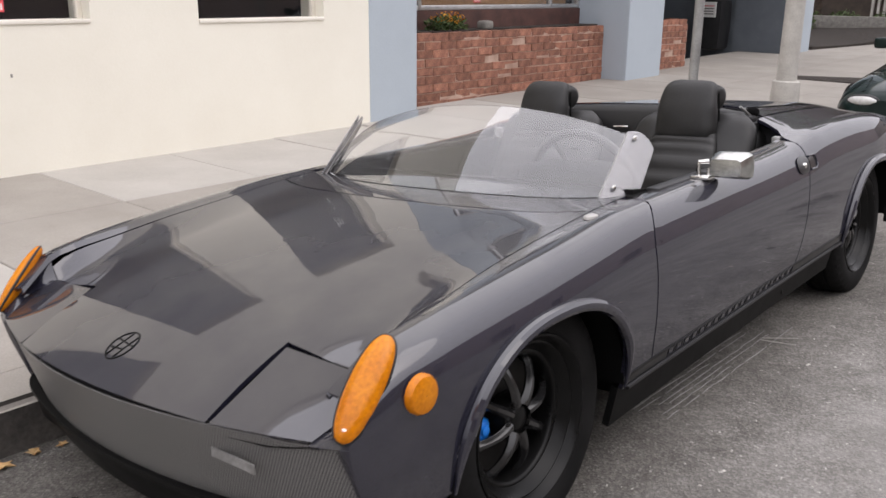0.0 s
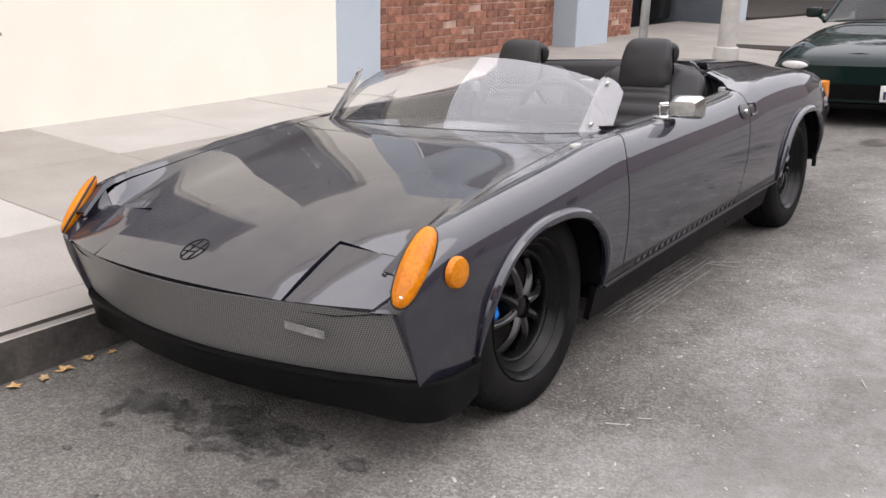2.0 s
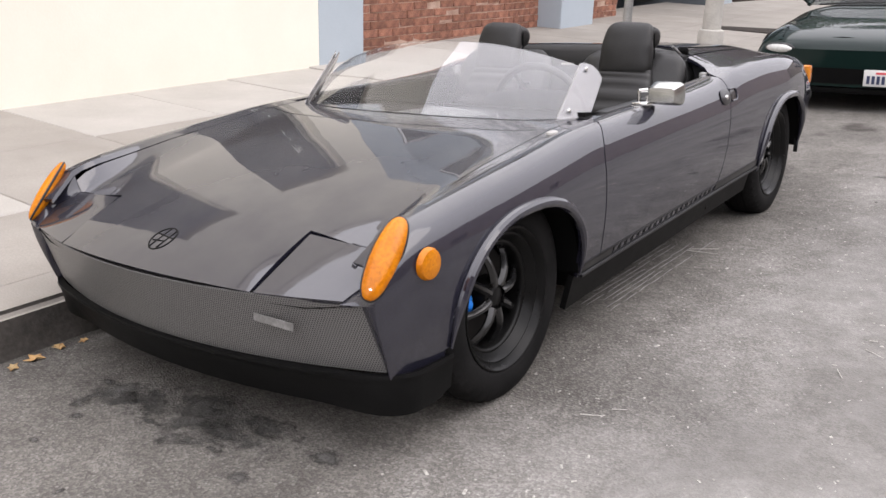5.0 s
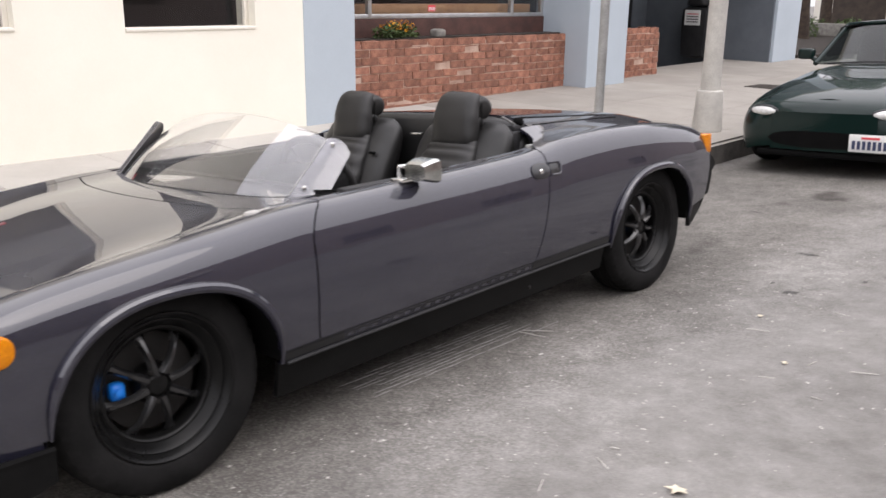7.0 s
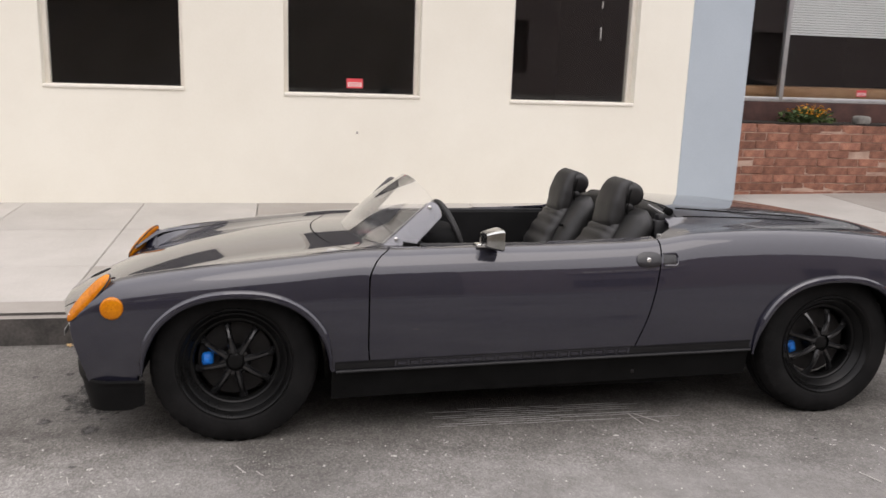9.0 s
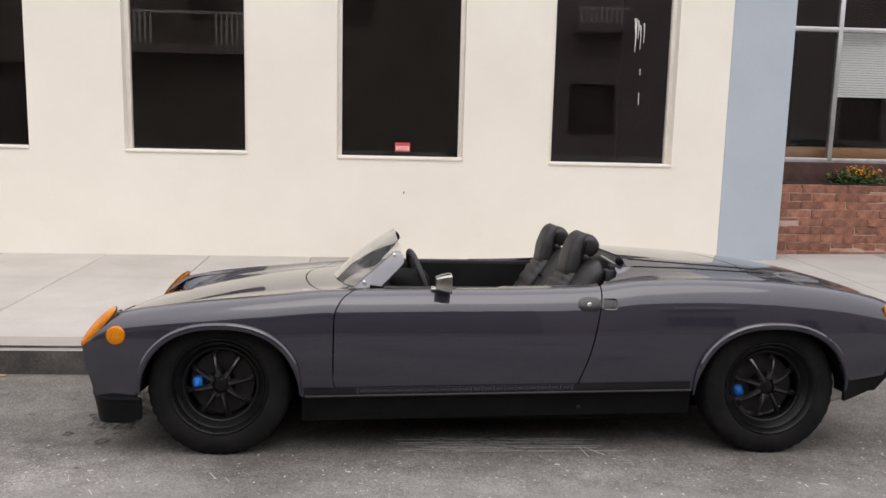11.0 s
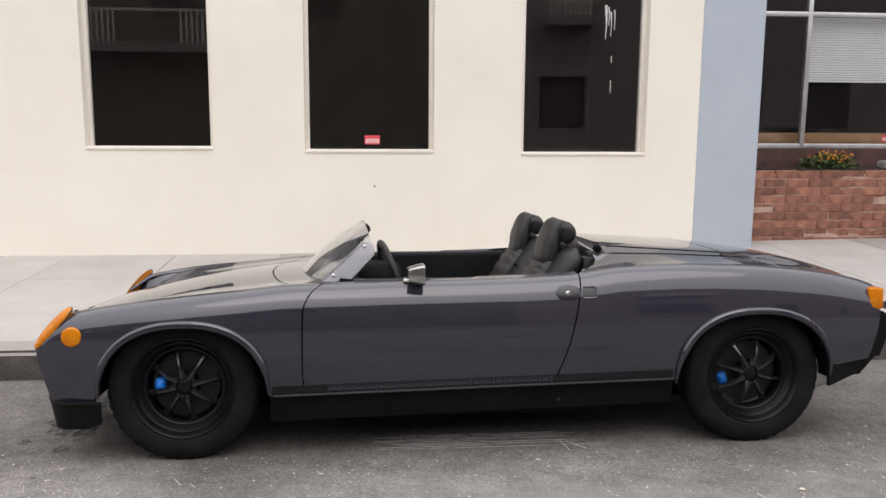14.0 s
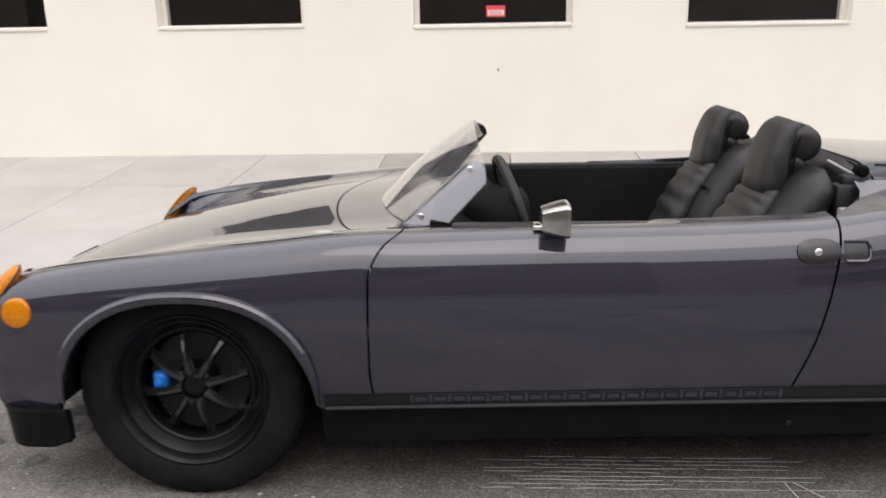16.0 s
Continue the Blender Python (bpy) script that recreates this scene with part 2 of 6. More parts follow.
M_DARKWOOD = material("dark_red_wood_trim", (0.05, 0.022, 0.018), (0.10, 0.045, 0.035), 6, 0.6, fine=80, bump=0.1, grain=0.4)
# near-black base colour stands in for the lack of light indoors
M_ROOM = material("unlit_room_tone", (0.018, 0.018, 0.021), (0.031, 0.031, 0.035), 2, 0.9, bump=0, grain=0.1)
M_BACKROOM = material("tan_counter_wood", (0.32, 0.17, 0.08), (0.42, 0.24, 0.12), 7, 0.5, fine=90, bump=0.05, grain=0.3)
M_BLIND = material("white_blind_fabric", (0.80, 0.83, 0.82), (0.86, 0.88, 0.87), 3, 0.8, bump=0.05, grain=0.1)
M_SLATE = material("dark_blue_grey", (0.10, 0.115, 0.13), (0.135, 0.15, 0.17), 2, 0.85, bump=0.15, grain=0.12)
M_POLE = material("pale_concrete_pole", (0.38, 0.36, 0.33), (0.50, 0.48, 0.44), 6, 0.9, fine=140, bump=0.35, depth=0.003, grain=0.35)
M_STEEL = material("galvanised_steel", (0.28, 0.28, 0.27), (0.38, 0.38, 0.37), 10, 0.5, metal=0.6, fine=90, bump=0.06, grain=0.25)
M_PLASTIC = material("black_plastic", (0.012, 0.012, 0.013), (0.022, 0.022, 0.023), 6, 0.45, fine=150, bump=0.05, grain=0.2)
M_PAINT = gloss_paint("slate_grey_car_paint", (0.0136, 0.0135, 0.0238))
bsdf(M_PAINT).inputs["Coat IOR"].default_value = 1.74
M_SATIN = material("satin_black_paint", (0.004, 0.004, 0.004), (0.008, 0.008, 0.008), 7, 0.5, fine=160, bump=0.08, grain=0.3)
M_GAP = material("dark_panel_gap", (0.004, 0.004, 0.004), (0.006, 0.006, 0.006), 6, 0.9, bump=0, grain=0.0)
M_RUBBER = material("tyre_rubber", (0.006, 0.006, 0.006), (0.013, 0.0125, 0.0125), 9, 0.8, fine=120, bump=0.2, depth=0.002, grain=0.35)
M_RIM = material("gloss_black_alloy", (0.008, 0.008, 0.0085), (0.014, 0.014, 0.0145), 6, 0.26, fine=100, bump=0.03, grain=0.2, coat=0.4)
M_BARREL = material("satin_black_wheel", (0.004, 0.004, 0.004), (0.007, 0.007, 0.007), 6, 0.3, fine=100, bump=0.03, grain=0.2)
M_LEATHER = material("black_leather", (0.008, 0.008, 0.008), (0.014, 0.0135, 0.013), 5, 0.42, fine=220, bump=0.25, depth=0.002, grain=0.25)
M_SEAT = material("worn_black_seat_leather", (0.0085, 0.0083, 0.008), (0.016, 0.0153, 0.0148), 6, 0.46, fine=200, bump=0.3, depth=0.002, grain=0.35)
M_DASH = material("matt_black_vinyl", (0.006, 0.006, 0.006), (0.010, 0.010, 0.010), 6, 0.85, fine=200, bump=0.2, depth=0.002, grain=0.3)
M_POST = material("dark_brown_screen_edge", (0.014, 0.010, 0.009), (0.024, 0.018, 0.016), 12, 0.3, fine=120, bump=0.03, grain=0.3, coat=1.0)
M_CARPET = material("black_carpet", (0.008, 0.008, 0.008), (0.014, 0.014, 0.014), 6, 0.95, fine=240, bump=0.4, grain=0.4)
M_CHROME = material("chrome", (0.75, 0.74, 0.72), (0.82, 0.81, 0.79), 5, 0.1, metal=1.0, bump=0, grain=0.04)
M_MIRROR = material("weathered_chrome", (0.42, 0.43, 0.41), (0.60, 0.60, 0.58), 14, 0.2, metal=1.0, bump=0.03, grain=0.25)
M_SILVER = material("dull_silver_paint", (0.40, 0.39, 0.37), (0.5, 0.49, 0.47), 8, 0.4, metal=0.4, bump=0.02, grain=0.1)
M_AMBER = material("amber_lens", (0.45, 0.125, 0.0008), (0.60, 0.205, 0.002), 9, 0.2, fine=130, bump=0.3, depth=0.003, grain=0.4, coat=0.2)
M_RED = material("red_lens", (0.55, 0.02, 0.012), (0.65, 0.04, 0.02), 18, 0.2, fine=60, bump=0.1, grain=0.2, coat=1.0)
M_CALIPER = material("blue_brake_paint", (0.006, 0.16, 0.62), (0.01, 0.22, 0.75), 9, 0.35, bump=0.03, grain=0.1)
M_IRON = material("dark_brake_iron", (0.007, 0.0065, 0.006), (0.018, 0.016, 0.015), 12, 0.6, metal=0.3, bump=0.05, grain=0.3)
M_DROP = material("dried_white_drip", (0.6, 0.6, 0.58), (0.75, 0.75, 0.73), 40, 0.9, bump=0.1, grain=0.2)
M_SCORE = material("scuffed_pale_asphalt", (0.24, 0.235, 0.225), (0.33, 0.322, 0.31), 30, 0.9, fine=120, bump=0.2, grain=0.4)
M_GRIT = material("pale_grit", (0.30, 0.285, 0.26), (0.50, 0.48, 0.44), 60, 0.9, bump=0, grain=0.3)
M_FENCE = material("dark_brown_fence_wood", (0.035, 0.026, 0.02), (0.07, 0.052, 0.04), 4, 0.85, fine=60, bump=0.3, grain=0.4)
M_GREEN = gloss_paint("dark_green_car_paint", (0.0008, 0.0105, 0.0088), rough=0.012, top_pale=0.0)
bsdf(M_GREEN).inputs["Coat IOR"].default_value = 1.3
M_LAMP = material("clear_lamp_lens", (0.62, 0.62, 0.60), (0.78, 0.78, 0.76), 40, 0.15, bump=0.1, grain=0.2, coat=1.0)
M_WHITE = material("white_print", (0.68, 0.68, 0.66), (0.75, 0.75, 0.73), 6, 0.5, bump=0, grain=0.05)
M_PLATE_INK = material("dark_blue_ink", (0.03, 0.04, 0.09), (0.04, 0.05, 0.11), 6, 0.5, bump=0, grain=0.05)
M_REDPRINT = material("red_sticker", (0.62, 0.05, 0.07), (0.7, 0.09, 0.1), 9, 0.5, bump=0, grain=0.05)
M_STRIPE = material("black_vinyl_stripe", (0.004, 0.004, 0.005), (0.007, 0.007, 0.008), 8, 0.5, bump=0, grain=0.1, coat=0.55)
M_HANDLE = material("dark_grey_handle_paint", (0.006, 0.006, 0.007), (0.010, 0.010, 0.012), 9, 0.4, bump=0.02, grain=0.1, coat=0.3)
M_LEAF = material("dry_leaf", (0.34, 0.17, 0.05), (0.55, 0.40, 0.20), 20, 0.8, bump=0.1, grain=0.3, rand=0.25)
M_PALELEAF = material("bleached_leaf", (0.48, 0.42, 0.32), (0.66, 0.60, 0.48), 20, 0.8, bump=0.1, grain=0.3)
M_FOLIAGE = material("green_foliage", (0.03, 0.06, 0.018), (0.09, 0.13, 0.035), 30, 0.7, bump=0.1, grain=0.3)
M_FLOWER = material("orange_petals", (0.75, 0.25, 0.01), (0.85, 0.45, 0.02), 40, 0.6, bump=0.0, grain=0.1)
M_BARK = material("tree_bark", (0.035, 0.024, 0.018), (0.08, 0.058, 0.042), 9, 0.95, fine=60, bump=0.9, depth=0.02, grain=0.5)
M_SOIL = material("dark_soil", (0.016, 0.012, 0.009), (0.040, 0.030, 0.023), 9, 0.95, fine=60, bump=0.9, depth=0.02, grain=0.5)
M_STONE = material("grey_stone", (0.15, 0.142, 0.128), (0.26, 0.245, 0.22), 12, 0.9, fine=90, bump=0.5, grain=0.4)
M_OPPOSITE = material("tan_stucco", (0.17, 0.145, 0.12), (0.22, 0.19, 0.16), 0.8, 0.92, fine=60, bump=0.2, grain=0.08)
M_OPPOSITE_PALE = material("pale_brown_stucco", (0.29, 0.237, 0.222), (0.345, 0.282, 0.264), 0.8, 0.92, fine=60, bump=0.2, grain=0.08)
M_CURTAIN = material("brown_curtain", (0.115, 0.092, 0.082), (0.165, 0.13, 0.115), 3, 0.95, bump=0, grain=0.2)
M_YELLOW = material("yellow_paint", (0.62, 0.42, 0.02), (0.72, 0.5, 0.04), 8, 0.5, bump=0.03, grain=0.1)
G_WIND = glass("clear_acrylic", (0.97, 0.97, 0.98), ior=1.65)
bsdf(G_WIND).inputs["Transmission Weight"].default_value = 0.985
G_EDGE = glass("hazy_scratched_acrylic", (0.42, 0.42, 0.45), 0.08, 1.7)
bsdf(G_EDGE).inputs["Transmission Weight"].default_value = 0.72
G_CAR = glass("tinted_car_glass", (0.22, 0.25, 0.24), ior=1.25)
G_PANE = glass("window_glass", (0.92, 0.93, 0.93), ior=1.5)

for m, k in ((M_SATIN, 0.1), (M_BARREL, 0.18), (M_STRIPE, 0.15), (M_RUBBER, 0.12), (M_GAP, 0.05), (M_CARPET, 0.1), (M_LEATHER, 0.32), (M_PLASTIC, 0.35), (M_ROOM, 0.1), (M_AMBER, 0.25), (M_SEAT, 0.4), (M_DASH, 0.1), (M_ASPHALT, 0.25), (M_OIL, 0.25)):
    bsdf(m).inputs["Specular IOR Level"].default_value = k

# ---- mesh helpers ----
def finish(name, bm, mat, smooth=35):
    bmesh.ops.recalc_face_normals(bm, faces=bm.faces)
    me = bpy.data.meshes.new(name)
    bm.to_mesh(me)
    bm.free()
    me.materials.append(mat)
    if smooth:
        me.shade_smooth()
        me.set_sharp_from_angle(angle=radians(smooth))
    return me


def part(name, bm, mat, parent=None, label="", smooth=35):
    """Links a bmesh as one mesh object, under a thing or a part where one is given."""
    ob = new(name, finish(name, bm, mat, smooth))
    ob.parent = parent
    return tagged(ob, label)


def box(x0, x1, y0, y1, z0, z1, bevel=0.0, bm=None, m=None):
    own = bmesh.new()
    bmesh.ops.create_cube(own, size=1, matrix=Matrix.LocRotScale(((x0 + x1) / 2, (y0 + y1) / 2, (z0 + z1) / 2), None, (abs(x1 - x0), abs(y1 - y0), abs(z1 - z0))))
    if bevel:
        bmesh.ops.bevel(own, geom=own.edges[:], offset=bevel, segments=2, affect="EDGES", profile=0.5)
    if m:
        own.transform(m)
    return join(bm, own)


def join(bm, own):
    if bm is None:
        return own
    me = bpy.data.meshes.new("tmp")
    own.to_mesh(me)
    own.free()
    bm.from_mesh(me)
    bpy.data.meshes.remove(me)
    return bm


def grid(nu, nv, f, bm=None, wrap=False):
    """A sheet of nu by nv cells through f(u, v), u and v from 0 to 1."""
    bm = bm or bmesh.new()
    rows = [[bm.verts.new(f(i / nu, j / nv)) for j in range(nv + (0 if wrap else 1))] for i in range(nu + 1)]
    k = len(rows[0])
    for i in range(nu):
        for j in range(nv):
            bm.faces.new((rows[i][j], rows[i + 1][j], rows[i + 1][(j + 1) % k], rows[i][(j + 1) % k]))
    return bm


def thick(bm, t, toward=(0, 1.2, 0.3)):
    """Gives a sheet thickness towards a point, with closed rims."""
    bmesh.ops.remove_doubles(bm, verts=bm.verts, dist=0.0003)
    bmesh.ops.recalc_face_normals(bm, faces=bm.faces)
    bm.normal_update()
    c = Vector(toward)
    vote = sum((c - f.calc_center_median()).dot(f.normal) * f.calc_area() for f in bm.faces)
    d = t if vote > 0 else -t
    faces, rim = bm.faces[:], [e for e in bm.edges if e.is_boundary]
    twin = {v: bm.verts.new(v.co + v.normal * d) for v in bm.verts[:]}
    for e in rim:
        a, b = e.verts
        bm.faces.new((a, b, twin[b], twin[a]))
    for f in faces:
        bm.faces.new([twin[v] for v in reversed(f.verts)])
    return bm


def lathe(profile, steps=48, bm=None, closed=False):
    """Turns (x, radius) pairs round the x axis."""
    n = len(profile)
    f = lambda u, v: (profile[int(round(u * (n - 1)))][0], profile[int(round(u * (n - 1)))][1] * math.cos(2 * math.pi * v), profile[int(round(u * (n - 1)))][1] * math.sin(2 * math.pi * v))
    return grid(n - 1, steps, f, bm, wrap=True)


def tube(points, radius, sides=8, bm=None, caps=True):
    """A round bar along points; radius is a number or one for each point."""
    bm = bm or bmesh.new()
    pts = [Vector(p) for p in points]
    rads = radius if isinstance(radius, (list, tuple)) else [radius] * len(pts)
    rings, side = [], None
    for i, p in enumerate(pts):
        d = (pts[min(i + 1, len(pts) - 1)] - pts[max(i - 1, 0)]).normalized()
        if side is None:
            side = d.orthogonal().normalized()
        side = (side - d * side.dot(d)).normalized()
        up = d.cross(side)
        rings.append([bm.verts.new(p + rads[i] * (math.cos(a) * side + math.sin(a) * up)) for a in (2 * math.pi * k / sides for k in range(sides))])
    for a, b in zip(rings, rings[1:]):
        for k in range(sides):
            bm.faces.new((a[k], a[(k + 1) % sides], b[(k + 1) % sides], b[k]))
    if caps:
        bm.faces.new(rings[0][::-1])
        bm.faces.new(rings[-1])
    return bm


def lerp(a, b, t):
    return a + (b - a) * t


def step(a, b, x):
    t = min(1, max(0, (x - a) / (b - a)))
    return t * t * (3 - 2 * t)


def curve_through(*pairs):
    """A smooth function through (x, y) pairs."""
    xs, ys = [p[0] for p in pairs], [p[1] for p in pairs]
    n = len(xs)
    h = [xs[i + 1] - xs[i] for i in range(n - 1)]
    d = [(ys[i + 1] - ys[i]) / h[i] for i in range(n - 1)]
    m = [d[0]] + [0 if d[i - 1] * d[i] <= 0 else 2 * d[i - 1] * d[i] / (d[i - 1] + d[i]) for i in range(1, n - 1)] + [d[-1]]

    def f(x):
        if x <= xs[0]:
            return ys[0]
        if x >= xs[-1]:
            return ys[-1]
        i = max(k for k in range(n - 1) if xs[k] <= x)
        t = (x - xs[i]) / h[i]
        return (2 * t**3 - 3 * t**2 + 1) * ys[i] + (t**3 - 2 * t**2 + t) * h[i] * m[i] + (3 * t**2 - 2 * t**3) * ys[i + 1] + (t**3 - t**2) * h[i] * m[i + 1]
    return f


def empty(name, m, label, category, group=""):
    ob = new(name)
    ob.matrix_world = m
    ob.empty_display_size = 0.2
    return tagged(ob, label, category, group)


# ---- ground ----
def rise(y):
    return 0.014 * max(0.0, y - 3) if y < 30 else 0.014 * 27


def road_z(x, y):
    x = min(x, 9.0)
    flat = 0.0785 * x if x < 0.6 else 0.0471 + 0.118 * (1 - math.exp(-(x - 0.6) / 1.5))
    return flat + rise(y)


def walk_z(x, y):
    return 0.05 + rise(y) + 0.006 * (-1.5 - x)


KERB, WALL = -1.5, -4.72
xs = [-90, -30, -8] + [-1.56 + 0.2 * i for i in range(56)] + [12, 30, 90]
ys = [-90, -40, -15] + [-6 + 0.5 * i for i in range(50)] + [22, 26, 30, 45, 80, 160]
bm = bmesh.new()
vs = [[bm.verts.new((x, y, (road_z(x, y) if x > -1.6 else -0.3))) for y in ys] for x in xs]
for i in range(len(xs) - 1):
    for j in range(len(ys) - 1):
        bm.faces.new((vs[i][j], vs[i + 1][j], vs[i + 1][j + 1], vs[i][j + 1]))
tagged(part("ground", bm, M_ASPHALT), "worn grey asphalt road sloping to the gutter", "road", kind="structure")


# ---- pavement and kerb ----
pavement = tagged(part("pavement", box(WALL - 2.2, KERB - 0.02, -30, 60, -0.32, -0.02), M_WALK), "concrete pavement of large slabs beside the road", "pavement", kind="structure")
tagged(part("pavement", box(9.2, 12.4, -30, 60, -0.3, 0.32), M_WALK), "plain concrete pavement across the road", "pavement", kind="structure")


def slab_mesh(x0, x1, length, mat, name="slab"):
    g = 0.0028
    bm = box(x0 + g, x1 - g, g, length - g, -0.10, 0)
    bmesh.ops.bevel(bm, geom=[e for e in bm.edges if all(v.co.z > -0.01 for v in e.verts)], offset=0.005, segments=1, affect="EDGES")
    for v in bm.verts:
        v.co.z += 0.006 * (-1.5 - v.co.x)
    return finish(name, bm, mat, 0)


# ---- facade ----
def wall_with_openings(name, x0, x1, y0, y1, z0, z1, openings, mat):
    """A thick wall along y, with rectangular openings (ya, yb, za, zb) right through it."""
    bm = bmesh.new()
    cuts = sorted({y0, y1, *[o[0] for o in openings], *[o[1] for o in openings]})
    for a, b in zip(cuts, cuts[1:]):
        hole = [o for o in openings if o[0] <= a + 1e-6 and o[1] >= b - 1e-6]
        if not hole:
            box(x0, x1, a, b, z0, z1, bm=bm)
        else:
            box(x0, x1, a, b, z0, hole[0][2], bm=bm)
            box(x0, x1, a, b, hole[0][3], z1, bm=bm)
    bmesh.ops.remove_doubles(bm, verts=bm.verts, dist=0.0005)
    inner = [f for f in bm.faces if sum(1 for g in bm.faces if g is not f and (g.calc_center_median() - f.calc_center_median()).length < 1e-4)]
    bmesh.ops.delete(bm, geom=inner, context="FACES")
    return part(name, bm, mat, smooth=0)


TOP = 5.42
WINDOWS = [(-5.77 + 0.03, -4.65 - 0.03), (-3.755, -2.65), (-1.775, -0.632), (0.207, 1.415), (2.252, 3.465)]
HEAD = 3.35
SILLS = [1.07, 1.06, 1.05, 1.025, 1.004]
wall = wall_with_openings("wall_cream", -5.02, WALL, -14, 3.985, -0.3, TOP, [(a, b, z, HEAD) for (a, b), z in zip(WINDOWS, SILLS)], M_STUCCO)
tagged(wall, "smooth cream stucco street wall with tall windows", "wall", kind="structure")


def tall_window(index, a, b, SILL):
    frame_ob = new("window_%d" % index)
    tagged(frame_ob, "tall dark fixed window set in a cream wooden frame", "window", kind="structure")
    x = WALL - 0.125
    w = 0.04
    bm = box(x - 0.05, x + 0.02, a, a + w, SILL, HEAD, 0.004)
    box(x - 0.05, x + 0.02, b - w, b, SILL, HEAD, 0.004, bm)
    box(x - 0.05, x + 0.02, a + w, b - w, HEAD - w, HEAD, 0.004, bm)
    part("window_frame", bm, M_TRIM, frame_ob)
    part("window_sill", box(x - 0.05, WALL + 0.012, a + 0.003, b - 0.003, SILL, SILL + 0.028, 0.006), M_TRIM, frame_ob)
    pane = part("pane", box(x - 0.025, x - 0.019, a + w, b - w, SILL + 0.028, HEAD - w), G_PANE, frame_ob, smooth=0)
    pane.visible_shadow = False


for i, (a, b) in enumerate(WINDOWS):
    tall_window(i + 1, a, b, SILLS[i])

# rooms behind the windows, their unlit darkness put into the wall colour
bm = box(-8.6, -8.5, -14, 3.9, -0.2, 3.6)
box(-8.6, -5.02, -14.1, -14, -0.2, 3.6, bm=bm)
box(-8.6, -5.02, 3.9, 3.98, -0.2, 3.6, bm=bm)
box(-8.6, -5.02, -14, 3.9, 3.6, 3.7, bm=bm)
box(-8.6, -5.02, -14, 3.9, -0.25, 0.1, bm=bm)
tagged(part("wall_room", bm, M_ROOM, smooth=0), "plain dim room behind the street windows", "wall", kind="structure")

# pale blue piers
PIERS = [("wall_pier_west", -5.5, WALL + 0.008, 3.985, 4.60), ("wall_pier_middle", -5.6, WALL + 0.005, 8.50, 9.40), ("wall_pier_entry", -5.75, WALL + 0.005, 14.0, 14.95)]
for name, x0, x1, y0, y1 in PIERS:
    tagged(part(name, box(x0, x1, y0, y1, -0.3, TOP, 0.012), M_BLUE, smooth=0), "pale blue painted stucco pier", "pillar", kind="structure")

# thin sheet, darker than the pier, over its side towards the shop
tagged(part("wall_pier_side", box(-5.74, WALL - 0.05, 13.955, 13.997, -0.3, TOP), M_SLATE, smooth=0), "thin dark blue-grey sheet over one side of the entry pier", "wall", kind="structure")

# shop window above the brick planter
SHOP = -5.5
shop = new("window_shop")
tagged(shop, "wide aluminium shop window with a white blind half down", "window", kind="structure")
BAND = 1.045
bars = [("mullion", y, y + 0.05, BAND, 3.4) for y in (4.60, 5.42, 7.83, 8.45)] + [("rail", 4.65, 8.45, BAND, BAND + 0.05), ("rail", 4.65, 8.45, 2.42, 2.47), ("rail", 4.65, 8.45, 3.4, 3.45)]
for name, y0, y1, z0, z1 in bars:
    off = 0.003 if name == "rail" else 0
    part(name, box(SHOP - 0.03 + off, SHOP + 0.03 - off, y0, y1, z0, z1, 0.004), M_ALU, shop)
for y0, y1 in ((4.65, 5.42), (5.47, 7.83), (7.88, 8.45)):
    for z0, z1 in ((BAND + 0.05, 2.42), (2.47, 3.4)):
        pane = part("pane", box(SHOP - 0.004, SHOP + 0.002, y0, y1, z0, z1), G_PANE, shop, smooth=0)
        pane.visible_shadow = False
tagged(part("wall_shop", box(SHOP - 0.05, SHOP + 0.05, 4.6, 8.5, 3.45, TOP), M_BLUE, smooth=0), "pale blue wall above the shop window", "wall", kind="structure")
tagged(part("wall_shop_base", box(SHOP - 0.05, SHOP + 0.04, 4.6, 8.5, -0.3, BAND - 0.002), M_DARKWOOD, smooth=0), "dark red wooden apron under the shop window", "wall", kind="structure")
blind = empty("blind", pose(SHOP - 0.09, 6.65, 1.75), "white horizontal blind pulled half down in the shop window", "blind")
for k in range(26):
    part("slat", box(-0.012, 0.012, -1.16, 1.16, 0.026 * k, 0.026 * k + 0.022, m=pose(0, 0, 0, 0, 0, 0)), M_BLIND, blind, smooth=0)
# shop room, its gloom carried by the same near-black colour
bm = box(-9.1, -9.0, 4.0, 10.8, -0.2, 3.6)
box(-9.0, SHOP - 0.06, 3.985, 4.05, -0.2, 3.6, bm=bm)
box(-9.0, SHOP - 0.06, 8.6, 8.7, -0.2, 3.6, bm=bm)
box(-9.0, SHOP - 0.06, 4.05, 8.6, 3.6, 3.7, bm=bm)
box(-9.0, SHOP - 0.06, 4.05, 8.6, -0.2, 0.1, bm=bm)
tagged(part("wall_shop_room", bm, M_ROOM, smooth=0), "plain shop room behind the glass, darkness put into its colour", "wall", kind="structure")
counter = tagged(part("window_shelf", box(SHOP - 0.5, SHOP - 0.12, 4.7, 8.4, 1.06, 1.2, 0.01), M_BACKROOM), "tan wooden display shelf behind the shop window", "shelf")
part("support", box(SHOP - 0.45, SHOP - 0.2, 4.8, 8.3, 0.1, 1.06), M_ROOM, counter)

